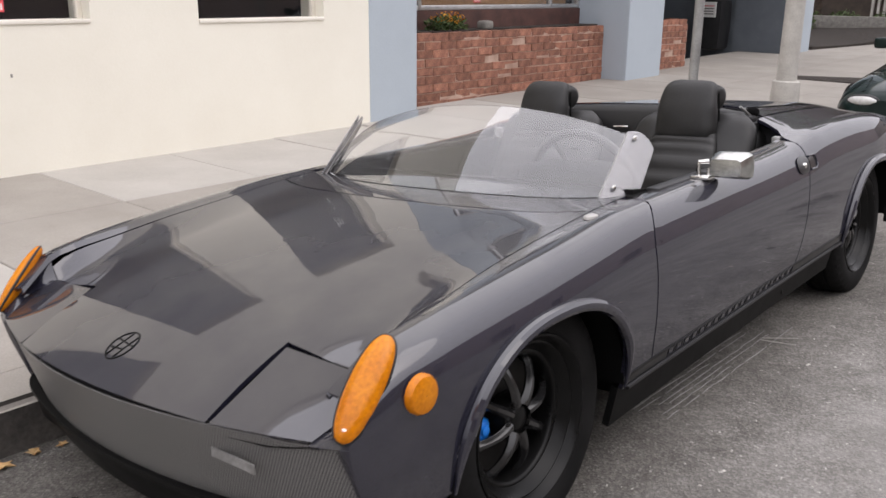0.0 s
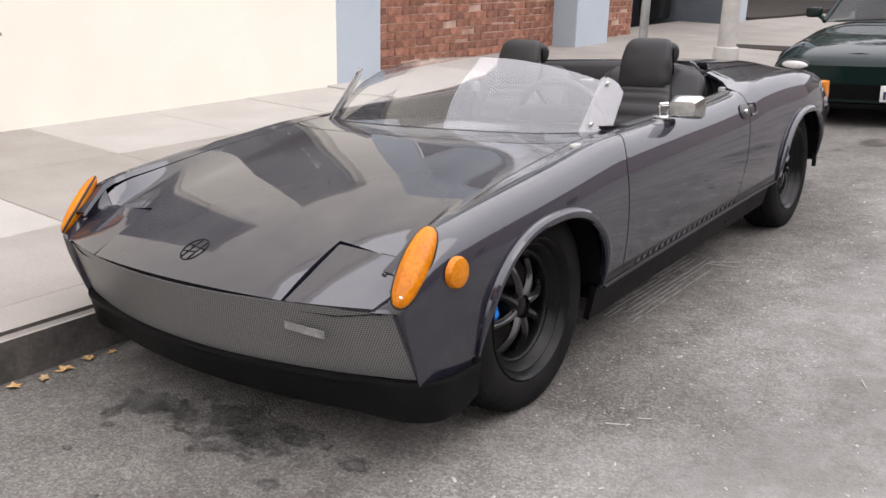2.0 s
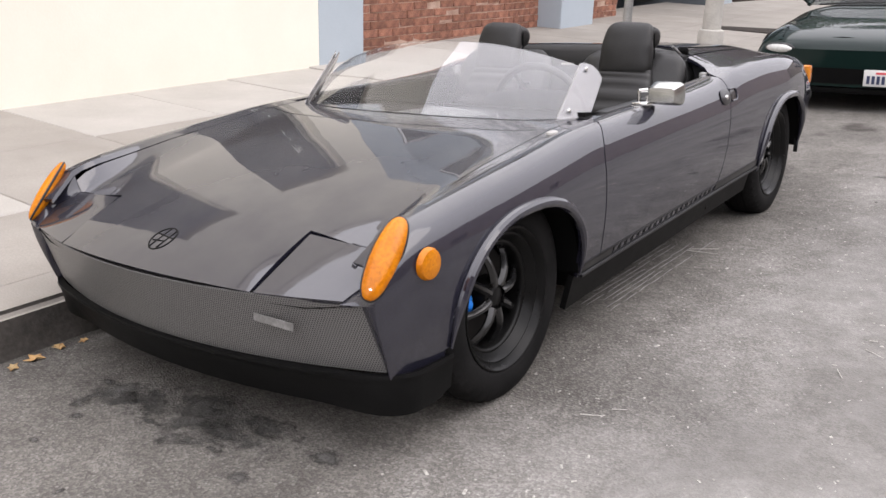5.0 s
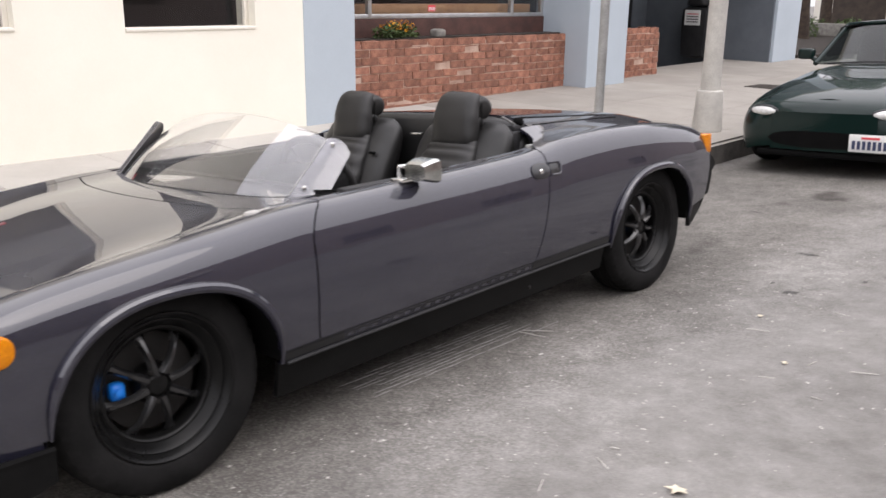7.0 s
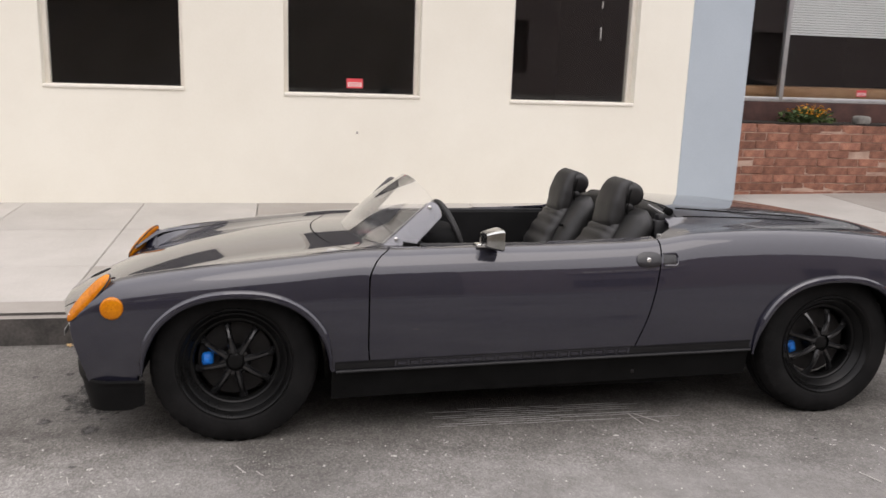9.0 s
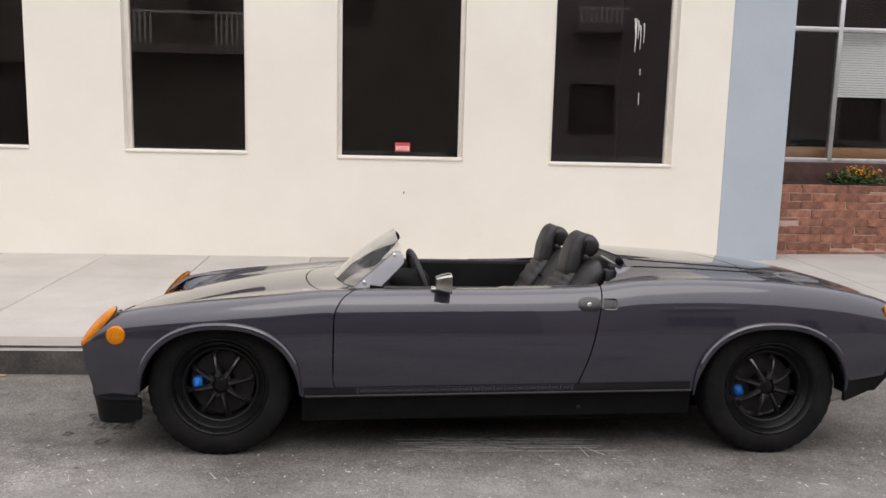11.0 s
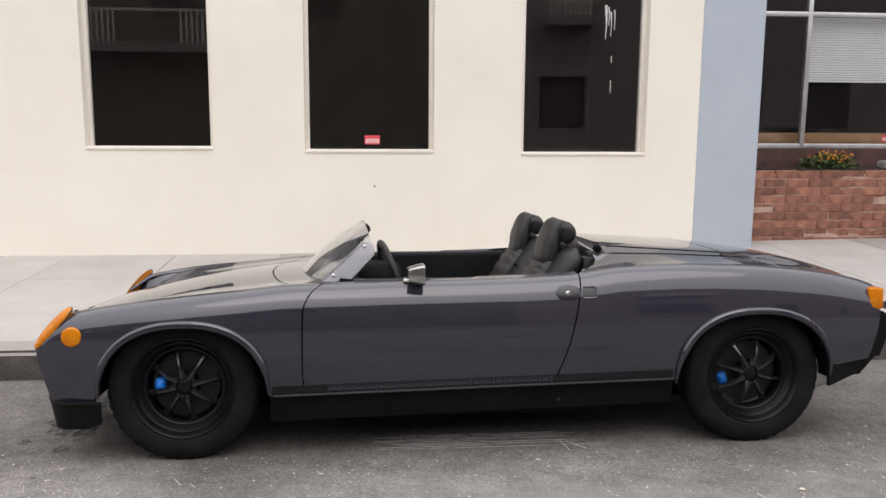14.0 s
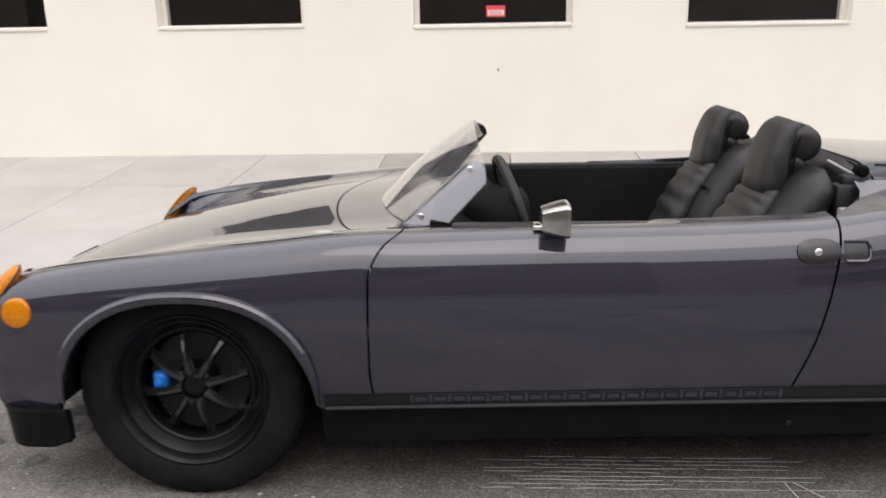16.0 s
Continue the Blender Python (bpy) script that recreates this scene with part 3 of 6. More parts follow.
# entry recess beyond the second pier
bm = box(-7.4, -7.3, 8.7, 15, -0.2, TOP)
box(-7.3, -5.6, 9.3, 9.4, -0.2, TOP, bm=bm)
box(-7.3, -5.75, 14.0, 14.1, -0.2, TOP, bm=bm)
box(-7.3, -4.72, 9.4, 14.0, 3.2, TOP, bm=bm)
tagged(part("wall_entry", bm, M_SLATE, smooth=0), "dark blue-grey walls of a recessed entry", "wall", kind="structure")
tagged(part("door_1", box(-7.3, -7.24, 12.3, 13.4, 0.15, 2.25, 0.01), M_PLASTIC), "dark closed entry door in the recess", "door", kind="structure")

# opposite side of the street, seen only mirrored in glass and paint
OPP = 12.4
openings = [(-12.0, -9.6, 0.3, 2.6)] + [(y, y + 1.2, 3.9, 5.4) for y in (-8.4, -5.1, -1.0, 2.6, 6.4, 10.2)]
openings = sorted(o for o in openings if o[1] < 3.8)
lower = wall_with_openings("wall_opposite_low", OPP, OPP + 0.25, -30, 3.9, -0.2, 3.0, [o for o in openings if o[2] < 3], M_OPPOSITE)
tagged(lower, "plain tan ground floor across the road", "wall", kind="structure")
upper = wall_with_openings("wall_opposite_high", OPP, OPP + 0.25, -30, 3.9, 3.0, 6.4, [o for o in openings if o[2] > 3], M_OPPOSITE)
tagged(upper, "plain tan upper floor across the road", "wall", kind="structure")
tagged(part("wall_opposite_room", box(OPP + 0.26, OPP + 0.4, -30, 3.9, -0.2, 6.3), M_CURTAIN, smooth=0), "drawn brown curtains behind the openings across the road", "wall", kind="structure")
pale_house = wall_with_openings("wall_opposite_pale", OPP, OPP + 0.25, 3.9, 60, -0.2, 6.2, [(y, y + 1.4, 0.9, 2.4) for y in (6.0, 10.5, 15.0, 21.0)], M_OPPOSITE_PALE)
tagged(pale_house, "plain pale low house across the road", "wall", kind="structure")
tagged(part("wall_opposite_pale_room", box(OPP + 0.26, OPP + 0.4, 3.9, 60, -0.2, 6.1), M_CURTAIN, smooth=0), "drawn brown curtains behind the openings of the pale house", "wall", kind="structure")

def add_balcony(y, z, half, bays, height=0.95):
    """A slab with a railed front between plain piers."""
    b = empty("balcony", pose(OPP - 0.75, y, z), "tan balcony with pale thin railing bars across the road", "balcony", "balconies across the road")
    part("slab", box(-0.15, 0.74, -half, half, -0.12, 0.12), M_OPPOSITE_PALE, b, smooth=0)
    part("rail", box(-0.12, -0.05, -half, half, height, height + 0.07), M_TRIM, b, smooth=0)
    for y0, y1 in bays:
        for k in range(int((y1 - y0) / 0.145)):
            part("baluster", box(-0.11, -0.07, y0 + 0.145 * k, y0 + 0.145 * k + 0.055, 0.12, height), M_TRIM, b, smooth=0)


add_balcony(-4.9, 3.05, 2.6, ((-1.9, -0.75), (0.75, 1.9)))
add_balcony(6.75, 3.95, 0.75, ((-0.7, 0.7),), 0.5)
bm = box(-9, -5, -30, -14, -0.3, TOP)
tagged(part("wall_far_end", bm, M_STUCCO, smooth=0), "plain cream wall further along the street", "wall", kind="structure")
tagged(part("roof", box(-9.2, WALL + 0.02, -14, 15, TOP, TOP + 0.2), M_TRIM, smooth=0), "plain flat roof edge over the street wall", "roof", kind="structure")


# ---- the grey roadster ----
CAR = pose(-0.697, 0, -0.055) @ pose(0, 0, 0, 0, -4.5, 0) @ pose(0, 0, 0, 0, 0, 0.9)
roadster = empty("roadster", CAR, "dark slate grey low open two-seat sports car with black wheels", "car")

waist = curve_through((-0.60, 0.730), (-0.5, 0.768), (-0.35, 0.792), (0.0, 0.806), (0.5, 0.797), (1.3, 0.797), (2.0, 0.803), (2.4, 0.808), (2.75, 0.790), (3.03, 0.752))
crest = curve_through((-0.60, 0.480), (-0.55, 0.545), (-0.476, 0.612), (-0.40, 0.632), (-0.27, 0.653), (-0.04, 0.679), (0.2, 0.701), (0.44, 0.722), (0.68, 0.728), (0.93, 0.733), (1.18, 0.736), (1.57, 0.748), (1.83, 0.780), (2.1, 0.789), (2.375, 0.782), (2.65, 0.758), (2.91, 0.713), (3.03, 0.672))
hood_z = curve_through((0.0, 0.470), (0.06, 0.502), (0.107, 0.525), (0.21, 0.566), (0.35, 0.607), (0.5, 0.641), (0.8, 0.690), (1.1, 0.720), (1.4, 0.732))


lid_top = curve_through((1.6, 0.872), (1.8, 0.868), (2.0, 0.856), (2.2, 0.844), (2.4, 0.832), (2.55, 0.818), (2.7, 0.796), (2.95, 0.728), (3.05, 0.690))


def nose_y(x):
    return -0.71 + 0.13 * (x / 0.735) ** 2


def tail_y(x):
    return 3.015 - 0.05 * (x / 0.74) ** 2


def crest_x(y):
    return waist(y) - 0.105


def top_z(x, y):
    """Height of the upper skin over the car's own floor."""
    xc, a = crest_x(y), abs(x)
    if y < 1.2:
        mid = hood_z(y - nose_y(x)) - 0.012 * (a / 0.55) ** 2
    else:
        mid = lid_top(y) - 0.013 * (min(a, 0.6) / 0.55) ** 2
    if y < 1.2:
        ridge = lerp(0.035, 0.105, step(-0.45, -0.34, y))
        front = max(0.0, min(1.0, (a - xc + ridge) / ridge)) ** 1.25
        b = lerp(front, max(0.0, min(1.0, (a - 0.43) / (xc - 0.43))) ** 1.35, step(-0.42, -0.02, y))
    else:
        b = step(0.42, xc, a)
    return lerp(mid, crest(y), b)


def side_x(y, z):
    w, zc, zw = waist(y), crest(y), 0.50
    xc = w - 0.105
    if z > zw and zc > zw:
        t = min(1.0, (z - zw) / (zc - zw))
        return xc + (w - xc) * (1 - t**2.6) ** (1 / 2.6)
    return w - 0.035 * max(0, (zw - z) / 0.25) ** 2


def arch(y, y0, half, top):
    u = abs(y - y0) / half
    return 0.28 + (top - 0.28) * max(0.0, 1 - u**2.3) ** (1 / 2.3) if u < 1 else 0.0


def low_z(y):
    base = 0.268 + 0.019 * max(0, y - 0.3) if y < 2.3 else 0.340 + 0.125 * max(0.0, y - 2.76)
    if y < -0.3:
        base = 0.255
    return max(base, arch(y, -0.006, 0.336, 0.577), arch(y, 2.405, 0.352, 0.592))


door_front = curve_through((0.26, 0.482), (0.374, 0.469), (0.618, 0.472), (0.666, 0.489), (0.70, 0.515), (0.728, 0.56))
door_back = curve_through((0.26, 1.505), (0.476, 1.585), (0.62, 1.617), (0.70, 1.63), (0.76, 1.635))
nose_side = curve_through((0.25, -0.528), (0.47, -0.582), (0.50, -0.574), (0.63, -0.45), (0.66, -0.43))


lid_line = curve_through((-0.45, 0.668), (-0.30, 0.660), (-0.1, 0.645), (0.12, 0.634), (0.66, 0.630))


def lid_x(y):
    """Half width of the front lid."""
    return min(lid_line(y), crest_x(y) - 0.012)


def fender_in(y):
    """Inner edge of the front fender: along the headlight cover, then along the lid."""
    return min(lid_x(y) + 0.0055, crest_x(y) - 0.001)


def weld(bm):
    bmesh.ops.remove_doubles(bm, verts=bm.verts, dist=0.0004)
    return bm


def side_panel(y0, y1, nu, inner=None, s=1, rows=18, stations=None, setback=None):
    """Body side between the seam lines y0(z) and y1(z), from its lower edge over the shoulder to the inner edge."""
    def f(u, v):
        if stations:
            k = u * (len(stations) - 1)
            u = lerp(stations[int(k)], stations[min(int(k) + 1, len(stations) - 1)], k - int(k))
        y = lerp(y0(0.5), y1(0.5), u)
        for _ in range(3):
            zl, zc = low_z(y), crest(y)
            if v < 0.85:
                z = max(zl, lerp(0.254, zc, 1 - (1 - v / 0.85) ** 1.5))
            else:
                z = zc
            y = lerp(y0(z), y1(z), u)
        if v < 0.85:
            zl, zc = low_z(y), crest(y)
            z = max(zl, lerp(0.254, zc, 1 - (1 - v / 0.85) ** 1.5))
            return (s * side_x(y, z), y, z)
        if setback:
            y = max(y, lerp(y, setback, min(1.0, (v - 0.85) / 0.08)))
        x = lerp(crest_x(y), inner(y), (v - 0.85) / 0.15)
        return (s * x, y, top_z(x, y))
    return weld(grid(nu, rows, f))


def dense(a, b, marks, n):
    """Stations from 0 to 1, crowded at the marks."""
    ys = [a + (b - a) * i / n for i in range(n)] + [b]
    for m in marks:
        ys += [m + d for d in (-0.03, -0.02, -0.012, -0.006, -0.002, 0.002, 0.006, 0.012, 0.02, 0.03)]
    return sorted({round((y - a) / (b - a), 5) for y in ys if a <= y <= b})


for s, side in ((1, "left"), (-1, "right")):
    st = dense(-0.57, 0.470, (-0.45, -0.342, 0.330), 46)
    fender = part("front_fender", thick(side_panel(nose_side, lambda z: door_front(z) - 0.003, len(st) - 1, fender_in, s, 24, st), 0.012), M_PAINT, roadster, "slate grey front fender")
    st = dense(1.58, 2.985, (2.053, 2.757), 56)
    quarter = part("rear_fender", thick(side_panel(lambda z: door_back(z) + 0.003, lambda z: 2.990 - 0.05 * max(0.0, (0.55 - z) / 0.19) ** 1.5, len(st) - 1, lambda y: 0.5485, s, 24, st, 1.745), 0.012), M_PAINT, roadster, "slate grey rear fender")
    door = part("door", thick(side_panel(lambda z: door_front(z) + 0.003, lambda z: door_back(z) - 0.003, 40, lambda y: crest_x(y) - 0.03, s, 22), 0.010), M_PAINT, roadster, "closed slate grey door")
    # folded lip round each wheel opening
    for y0, half, top in ((-0.006, 0.336, 0.577), (2.405, 0.352, 0.592)):
        pts = []
        for k in range(49):
            a = math.pi * (0.0 + k / 48)
            y = y0 - half * math.copysign(abs(math.cos(a)) ** (2 / 2.3), math.cos(a))
            z = 0.28 + (top - 0.28) * math.sin(a) ** (2 / 2.3)
            if y < y0 and z < 0.30 and y0 < 1:
                z = max(z, 0.262)
            pts.append((s * (side_x(y, z) + 0.006), y, z))
        part("arch_lip", tube(pts, [0.016 * min(1.0, 0.25 + 0.12 * min(k, 48 - k)) for k in range(49)], 10), M_PAINT, roadster)
        liner = grid(36, 1, lambda u, v: (s * lerp(0.775, 0.44, v), y0 - (half + 0.004) * math.copysign(abs(math.cos(math.pi * u)) ** (2 / 2.3), math.cos(math.pi * u)), 0.285 + (top + 0.004 - 0.285) * math.sin(math.pi * u) ** (2 / 2.3)))
        part("wheel_well", thick(liner, 0.006), M_GAP, roadster)
        wall_in = grid(1, 24, lambda u, v: (s * 0.44, y0 + half * math.cos(math.pi * v), lerp(0.14, 0.15 + (top - 0.15) * math.sin(math.pi * v) ** 0.87, u)))
        part("wheel_well", thick(wall_in, 0.004), M_GAP, roadster)
    # black sill under the doors
    def sill(u, v):
        y = lerp(0.335, 2.05, u)
        zt = low_z(y) - 0.002 if 0.34 < y < 2.04 else 0.27
        zt = 0.268 + 0.019 * (y - 0.3) - 0.002
        z = lerp(zt, 0.15 + 0.02 * (y - 0.3), v)
        return (s * (waist(y) - 0.045 - 0.03 * v), y, z)
    part("sill", thick(grid(30, 4, sill), 0.02), M_SATIN, roadster, "satin black sill")
    part("jack_point", box(s * 0.712, s * 0.738, 1.542, 1.558, 0.206, 0.222, 0.004), M_IRON, roadster, "small dark metal jacking point")
    # moulding between paint and sill
    part("moulding", tube([(s * (side_x(y, low_z(y)) + 0.004), y, 0.268 + 0.019 * (y - 0.3)) for y in [0.35 + 0.1 * k for k in range(17)] + [2.04]], 0.006, 8), M_PLASTIC, roadster)

HOODX = 0.630


def strip(xa, xb, ya, yb, nx, ny):
    """A piece of the upper skin between lines of x, with its own front and back edge."""
    return grid(ny, nx, lambda u, v: (lerp(xa, xb, v), lerp(ya(lerp(xa, xb, v)), yb(lerp(xa, xb, v)), u), top_z(lerp(xa, xb, v), lerp(ya(lerp(xa, xb, v)), yb(lerp(xa, xb, v)), u))))


def cowl_y(x):
    return 0.295 + 0.28 * x * x


lid = bmesh.new()
for xa, xb, ya in ((-0.409, 0.409, lambda x: nose_y(x) + 0.004), (0.409, HOODX, lambda x: -0.444), (-HOODX, -0.409, lambda x: -0.444)):
    nx = 26 if xb - xa > 0.5 else 12
    rows_front = 9 if nx == 26 else 0
    ys_of = lambda x, ya=ya: [lerp(ya(x), -0.444, k / 9) for k in range(9)] if nx == 26 else []
    cols = []
    for j in range(nx + 1):
        col = [(lerp(xa, xb, j / nx), y) for y in ys_of(lerp(xa, xb, j / nx))]
        for k in range(25):
            x = lerp(xa, xb, j / nx)
            if nx != 26:
                edge = lid_x(lerp(-0.444, 0.40, k / 24))
                x = lerp(0.409, edge, j / nx) if xa > 0 else lerp(-edge, -0.409, j / nx)
            col.append((x, lerp(-0.444, cowl_y(x), k / 24)))
        cols.append([lid.verts.new((x, y, top_z(x, y))) for x, y in col])
    for a, b in zip(cols, cols[1:]):
        for k in range(len(a) - 1):
            lid.faces.new((a[k], a[k + 1], b[k + 1], b[k]))
bmesh.ops.remove_doubles(lid, verts=lid.verts, dist=0.0008)
part("hood", thick(lid, 0.012), M_PAINT, roadster, "glossy slate grey front lid with a round ornament")
for s in (1, -1):
    def cover(u, v):
        y = -0.55
        for _ in range(4):
            x = lerp(0.419, crest_x(y) + 0.032, v)
            y = lerp(nose_y(x) + 0.004, -0.457, u)
        # a flat plate between its inner and outer edge
        xa, xb = 0.419, crest_x(y) + 0.032
        ya = lerp(nose_y(xa) + 0.004, -0.457, u)
        yb = lerp(nose_y(xb) + 0.004, -0.457, u)
        flat = lerp(lerp(top_z(xa, nose_y(xa) + 0.004), top_z(xa, -0.457), u), lerp(0.468, 0.548, u), v)
        return (s * x, y, flat)
    part("headlight_cover", thick(grid(10, 14, cover), 0.012), M_PAINT, roadster, "closed pop-up headlight cover")
# sloping front of each fender ridge between the headlight cover and the lamp
def cover_z(x, y):
    front = nose_y(x) + 0.004
    u = min(1.0, max(0.0, (y - front) / (-0.457 - front)))
    v = min(1.0, max(0.0, (x - 0.419) / (crest_x(y) + 0.032 - 0.419)))
    return lerp(lerp(top_z(0.419, nose_y(0.419) + 0.004), top_z(0.419, -0.457), u), lerp(0.468, 0.548, u), v)


for s in (1, -1):
    def ridge_front(u, v):
        low = Vector((lerp(0.560, 0.706, u), lerp(-0.452, -0.548, max(0.0, (u - 0.45) / 0.55)), 0.0))
        low.z = cover_z(low.x, low.y) + 0.002
        xt = lerp(0.560, crest_x(-0.446) + 0.010, u)
        high = Vector((xt, -0.4455, top_z(min(xt, crest_x(-0.4455)), -0.4455) - 0.0005))
        q = high.lerp(low, v)
        return (s * q.x, q.y, q.z + 0.006 * math.sin(math.pi * v) * u)
    part("nose_corner", thick(grid(14, 8, ridge_front), 0.003), M_PAINT, roadster, "", 60)
# dark shell just under the skin, seen in the gaps
under = grid(40, 30, lambda u, v: (lerp(-0.69, 0.69, v), lerp(nose_y(lerp(-0.69, 0.69, v)) + 0.01, 0.60, u), top_z(max(-0.56, min(0.56, lerp(-0.69, 0.69, v))), lerp(nose_y(lerp(-0.69, 0.69, v)) + 0.01, 0.60, u)) - 0.026))
part("body_shell", under, M_GAP, roadster)
cowl = grid(8, 30, lambda u, v: (lerp(-HOODX, HOODX, v), lerp(cowl_y(lerp(-HOODX, HOODX, v)) + 0.006, 0.66, u), top_z(lerp(-HOODX, HOODX, v), lerp(cowl_y(lerp(-HOODX, HOODX, v)) + 0.006, 0.66, u))))
part("cowl", thick(cowl, 0.012), M_PAINT, roadster)


# perforated front panel below the lid
def grille(u, v):
    x = lerp(-0.735, 0.735, v)
    return (x * lerp(0.945, 0.965, u), nose_y(x) + lerp(-0.002, 0.058, u), lerp(0.462, 0.268, u))


M_MESH = bpy.data.materials.new("perforated_grey_metal")
M_MESH.use_nodes = True
n, l = M_MESH.node_tree.nodes, M_MESH.node_tree.links
at = n.new("ShaderNodeTexCoord")
split = n.new("ShaderNodeSeparateXYZ")
l.new(at.outputs["Object"], split.inputs[0])


def calc(op, a, b=None):
    k = n.new("ShaderNodeMath")
    k.operation = op
    for i, q in enumerate((a, b)):
        if q is None:
            continue
        if isinstance(q, (int, float)):
            k.inputs[i].default_value = q
        else:
            l.new(q, k.inputs[i])
    return k.outputs[0]


PITCH = 0.0068
rowf = calc("DIVIDE", split.outputs["Z"], PITCH * 0.866)
rown = calc("FLOOR", rowf)
shift = calc("MULTIPLY", calc("MODULO", calc("ABSOLUTE", rown), 2.0), 0.5)
colf = calc("ADD", calc("DIVIDE", split.outputs["X"], PITCH), shift)
du = calc("SUBTRACT", calc("FRACT", calc("ADD", colf, 100.0)), 0.5)
dv = calc("MULTIPLY", calc("SUBTRACT", calc("FRACT", calc("ADD", rowf, 100.0)), 0.5), 0.866)
dist = calc("SQRT", calc("ADD", calc("MULTIPLY", du, du), calc("MULTIPLY", dv, dv)))
hole = calc("LESS_THAN", dist, 0.33)
mixc = n.new("ShaderNodeMix")
mixc.data_type = "RGBA"
mixc.inputs[6].default_value, mixc.inputs[7].default_value = (0.235, 0.23, 0.225, 1), (0.05, 0.049, 0.048, 1)
l.new(hole, mixc.inputs[0])
l.new(mixc.outputs[2], bsdf(M_MESH).inputs["Base Color"])
bsdf(M_MESH).inputs["Roughness"].default_value, bsdf(M_MESH).inputs["Metallic"].default_value = 0.4, 0.3
part("grille", thick(grid(8, 40, grille), 0.006), M_MESH, roadster, "fine perforated grey front grille panel")
part("grille_edge", tube([(0.942 * lerp(-0.735, 0.735, k / 30), nose_y(lerp(-0.735, 0.735, k / 30)) + 0.005, 0.4635) for k in range(31)], 0.0045, 6), M_GAP, roadster)


def spoiler(u, v):
    """Chin strip: along the nose, round the corner and back to the wheel opening."""
    a = abs(lerp(-1, 1, v))
    if a < 0.62:
        x = 0.60 * a / 0.62
        y = nose_y(x * 0.95) + 0.046
    elif a < 0.84:
        t = (a - 0.62) / 0.22
        x = (1 - t) ** 2 * 0.60 + 2 * t * (1 - t) * 0.735 + t * t * 0.766
        y = (1 - t) ** 2 * (nose_y(0.57) + 0.046) + 2 * t * (1 - t) * -0.553 + t * t * -0.468
    else:
        t = (a - 0.84) / 0.16
        x, y = lerp(0.766, 0.774, t), lerp(-0.468, -0.337, t)
    k = 1 - step(0.5, 0.84, a)
    lip = 0.004 * math.sin(math.pi * min(1.0, u * 6)) if u < 0.17 else 0.0
    return (math.copysign(x - 0.012 * u * (1 - k) + lip * (1 - k), v - 0.5), y + (0.05 * u - lip) * k, lerp(0.266, 0.152 + 0.018 * step(0.93, 1.0, a) * u, u))


part("front_spoiler", thick(grid(12, 72, spoiler), 0.022), M_SATIN, roadster, "satin black chin spoiler")
for s in (1, -1):
    # painted nose corner: upper part under the lamp, lower part beside the grille
    def corner_up(u, v):
        z = lerp(0.462, 0.655, u)
        ya = nose_side(z)
        pa = Vector((side_x(ya, min(z, crest(ya))), ya, min(z, crest(ya))))
        yb = lerp(nose_y(0.64) + 0.004, -0.440, u)
        xb = crest_x(yb) + 0.026
        pb = Vector((xb, yb, lerp(0.466, 0.545, u) - 0.006))
        q = pa.lerp(pb, v)
        return (s * q.x, q.y, q.z)
    part("nose_corner", thick(grid(14, 6, corner_up), 0.01), M_PAINT, roadster)
    def corner_low(u, v):
        z = lerp(0.464, 0.269, u)
        ya = nose_side(z)
        pa = Vector((side_x(ya, z), ya, z))
        g = Vector(grille(u, 1.0))
        q = pa.lerp(g, v)
        bulge = 0.006 * math.sin(math.pi * v)
        return (s * (q.x + bulge), q.y - bulge, q.z)
    part("nose_corner", thick(grid(8, 6, corner_low), 0.01), M_PAINT, roadster)
    # amber corner lamp: a long pointed oval, nearly flush
    a, b = Vector((s * 0.722, -0.590, 0.478)), Vector((s * 0.718, -0.446, 0.640))
    axis = (b - a).normalized()
    outn = Vector((s * 0.50, -0.72, 0.50)).normalized()
    outn = (outn - axis * outn.dot(axis)).normalized()
    lat = axis.cross(outn)

    def lens(grow, deep):
        def f(u, v):
            t = -math.cos(math.pi * u)
            r = math.sin(math.pi * u) ** 0.8
            an = 2 * math.pi * v
            c = (a + b) / 2 + axis * t * ((b - a).length / 2 + grow)
            return c + lat * math.cos(an) * r * (0.036 + grow) + outn * math.sin(an) * r * deep
        return grid(18, 20, f, wrap=True)
    lamp = part("turn_signal", lens(0.0, 0.024), M_AMBER, roadster, "long amber corner turn signal", 80)
    part("bezel", lens(0.003, 0.010), M_PLASTIC, lamp, "thin dark bezel", 80)
    screw = lathe([(0.0, 0.006), (0.004, 0.005), (0.005, 0.0005)], 10)
    screw.transform(Matrix.Translation(a.lerp(b, 0.12) + outn * 0.012) @ outn.to_track_quat("X", "Z").to_matrix().to_4x4())
    part("screw", screw, M_CHROME, lamp)
    # round amber side marker
    disc = lathe([(0.0, 0.040), (0.010, 0.040), (0.016, 0.036), (0.019, 0.028), (0.020, 0.012), (0.020, 0.001)], 28)
    disc.transform(pose(0, 0, 0, 0, 0, 0 if s > 0 else 180))
    disc.transform(Matrix.Translation((s * (side_x(-0.433, 0.532) - 0.006), -0.433, 0.532)))
    part("side_marker", disc, M_AMBER, roadster, "round amber side marker lamp")


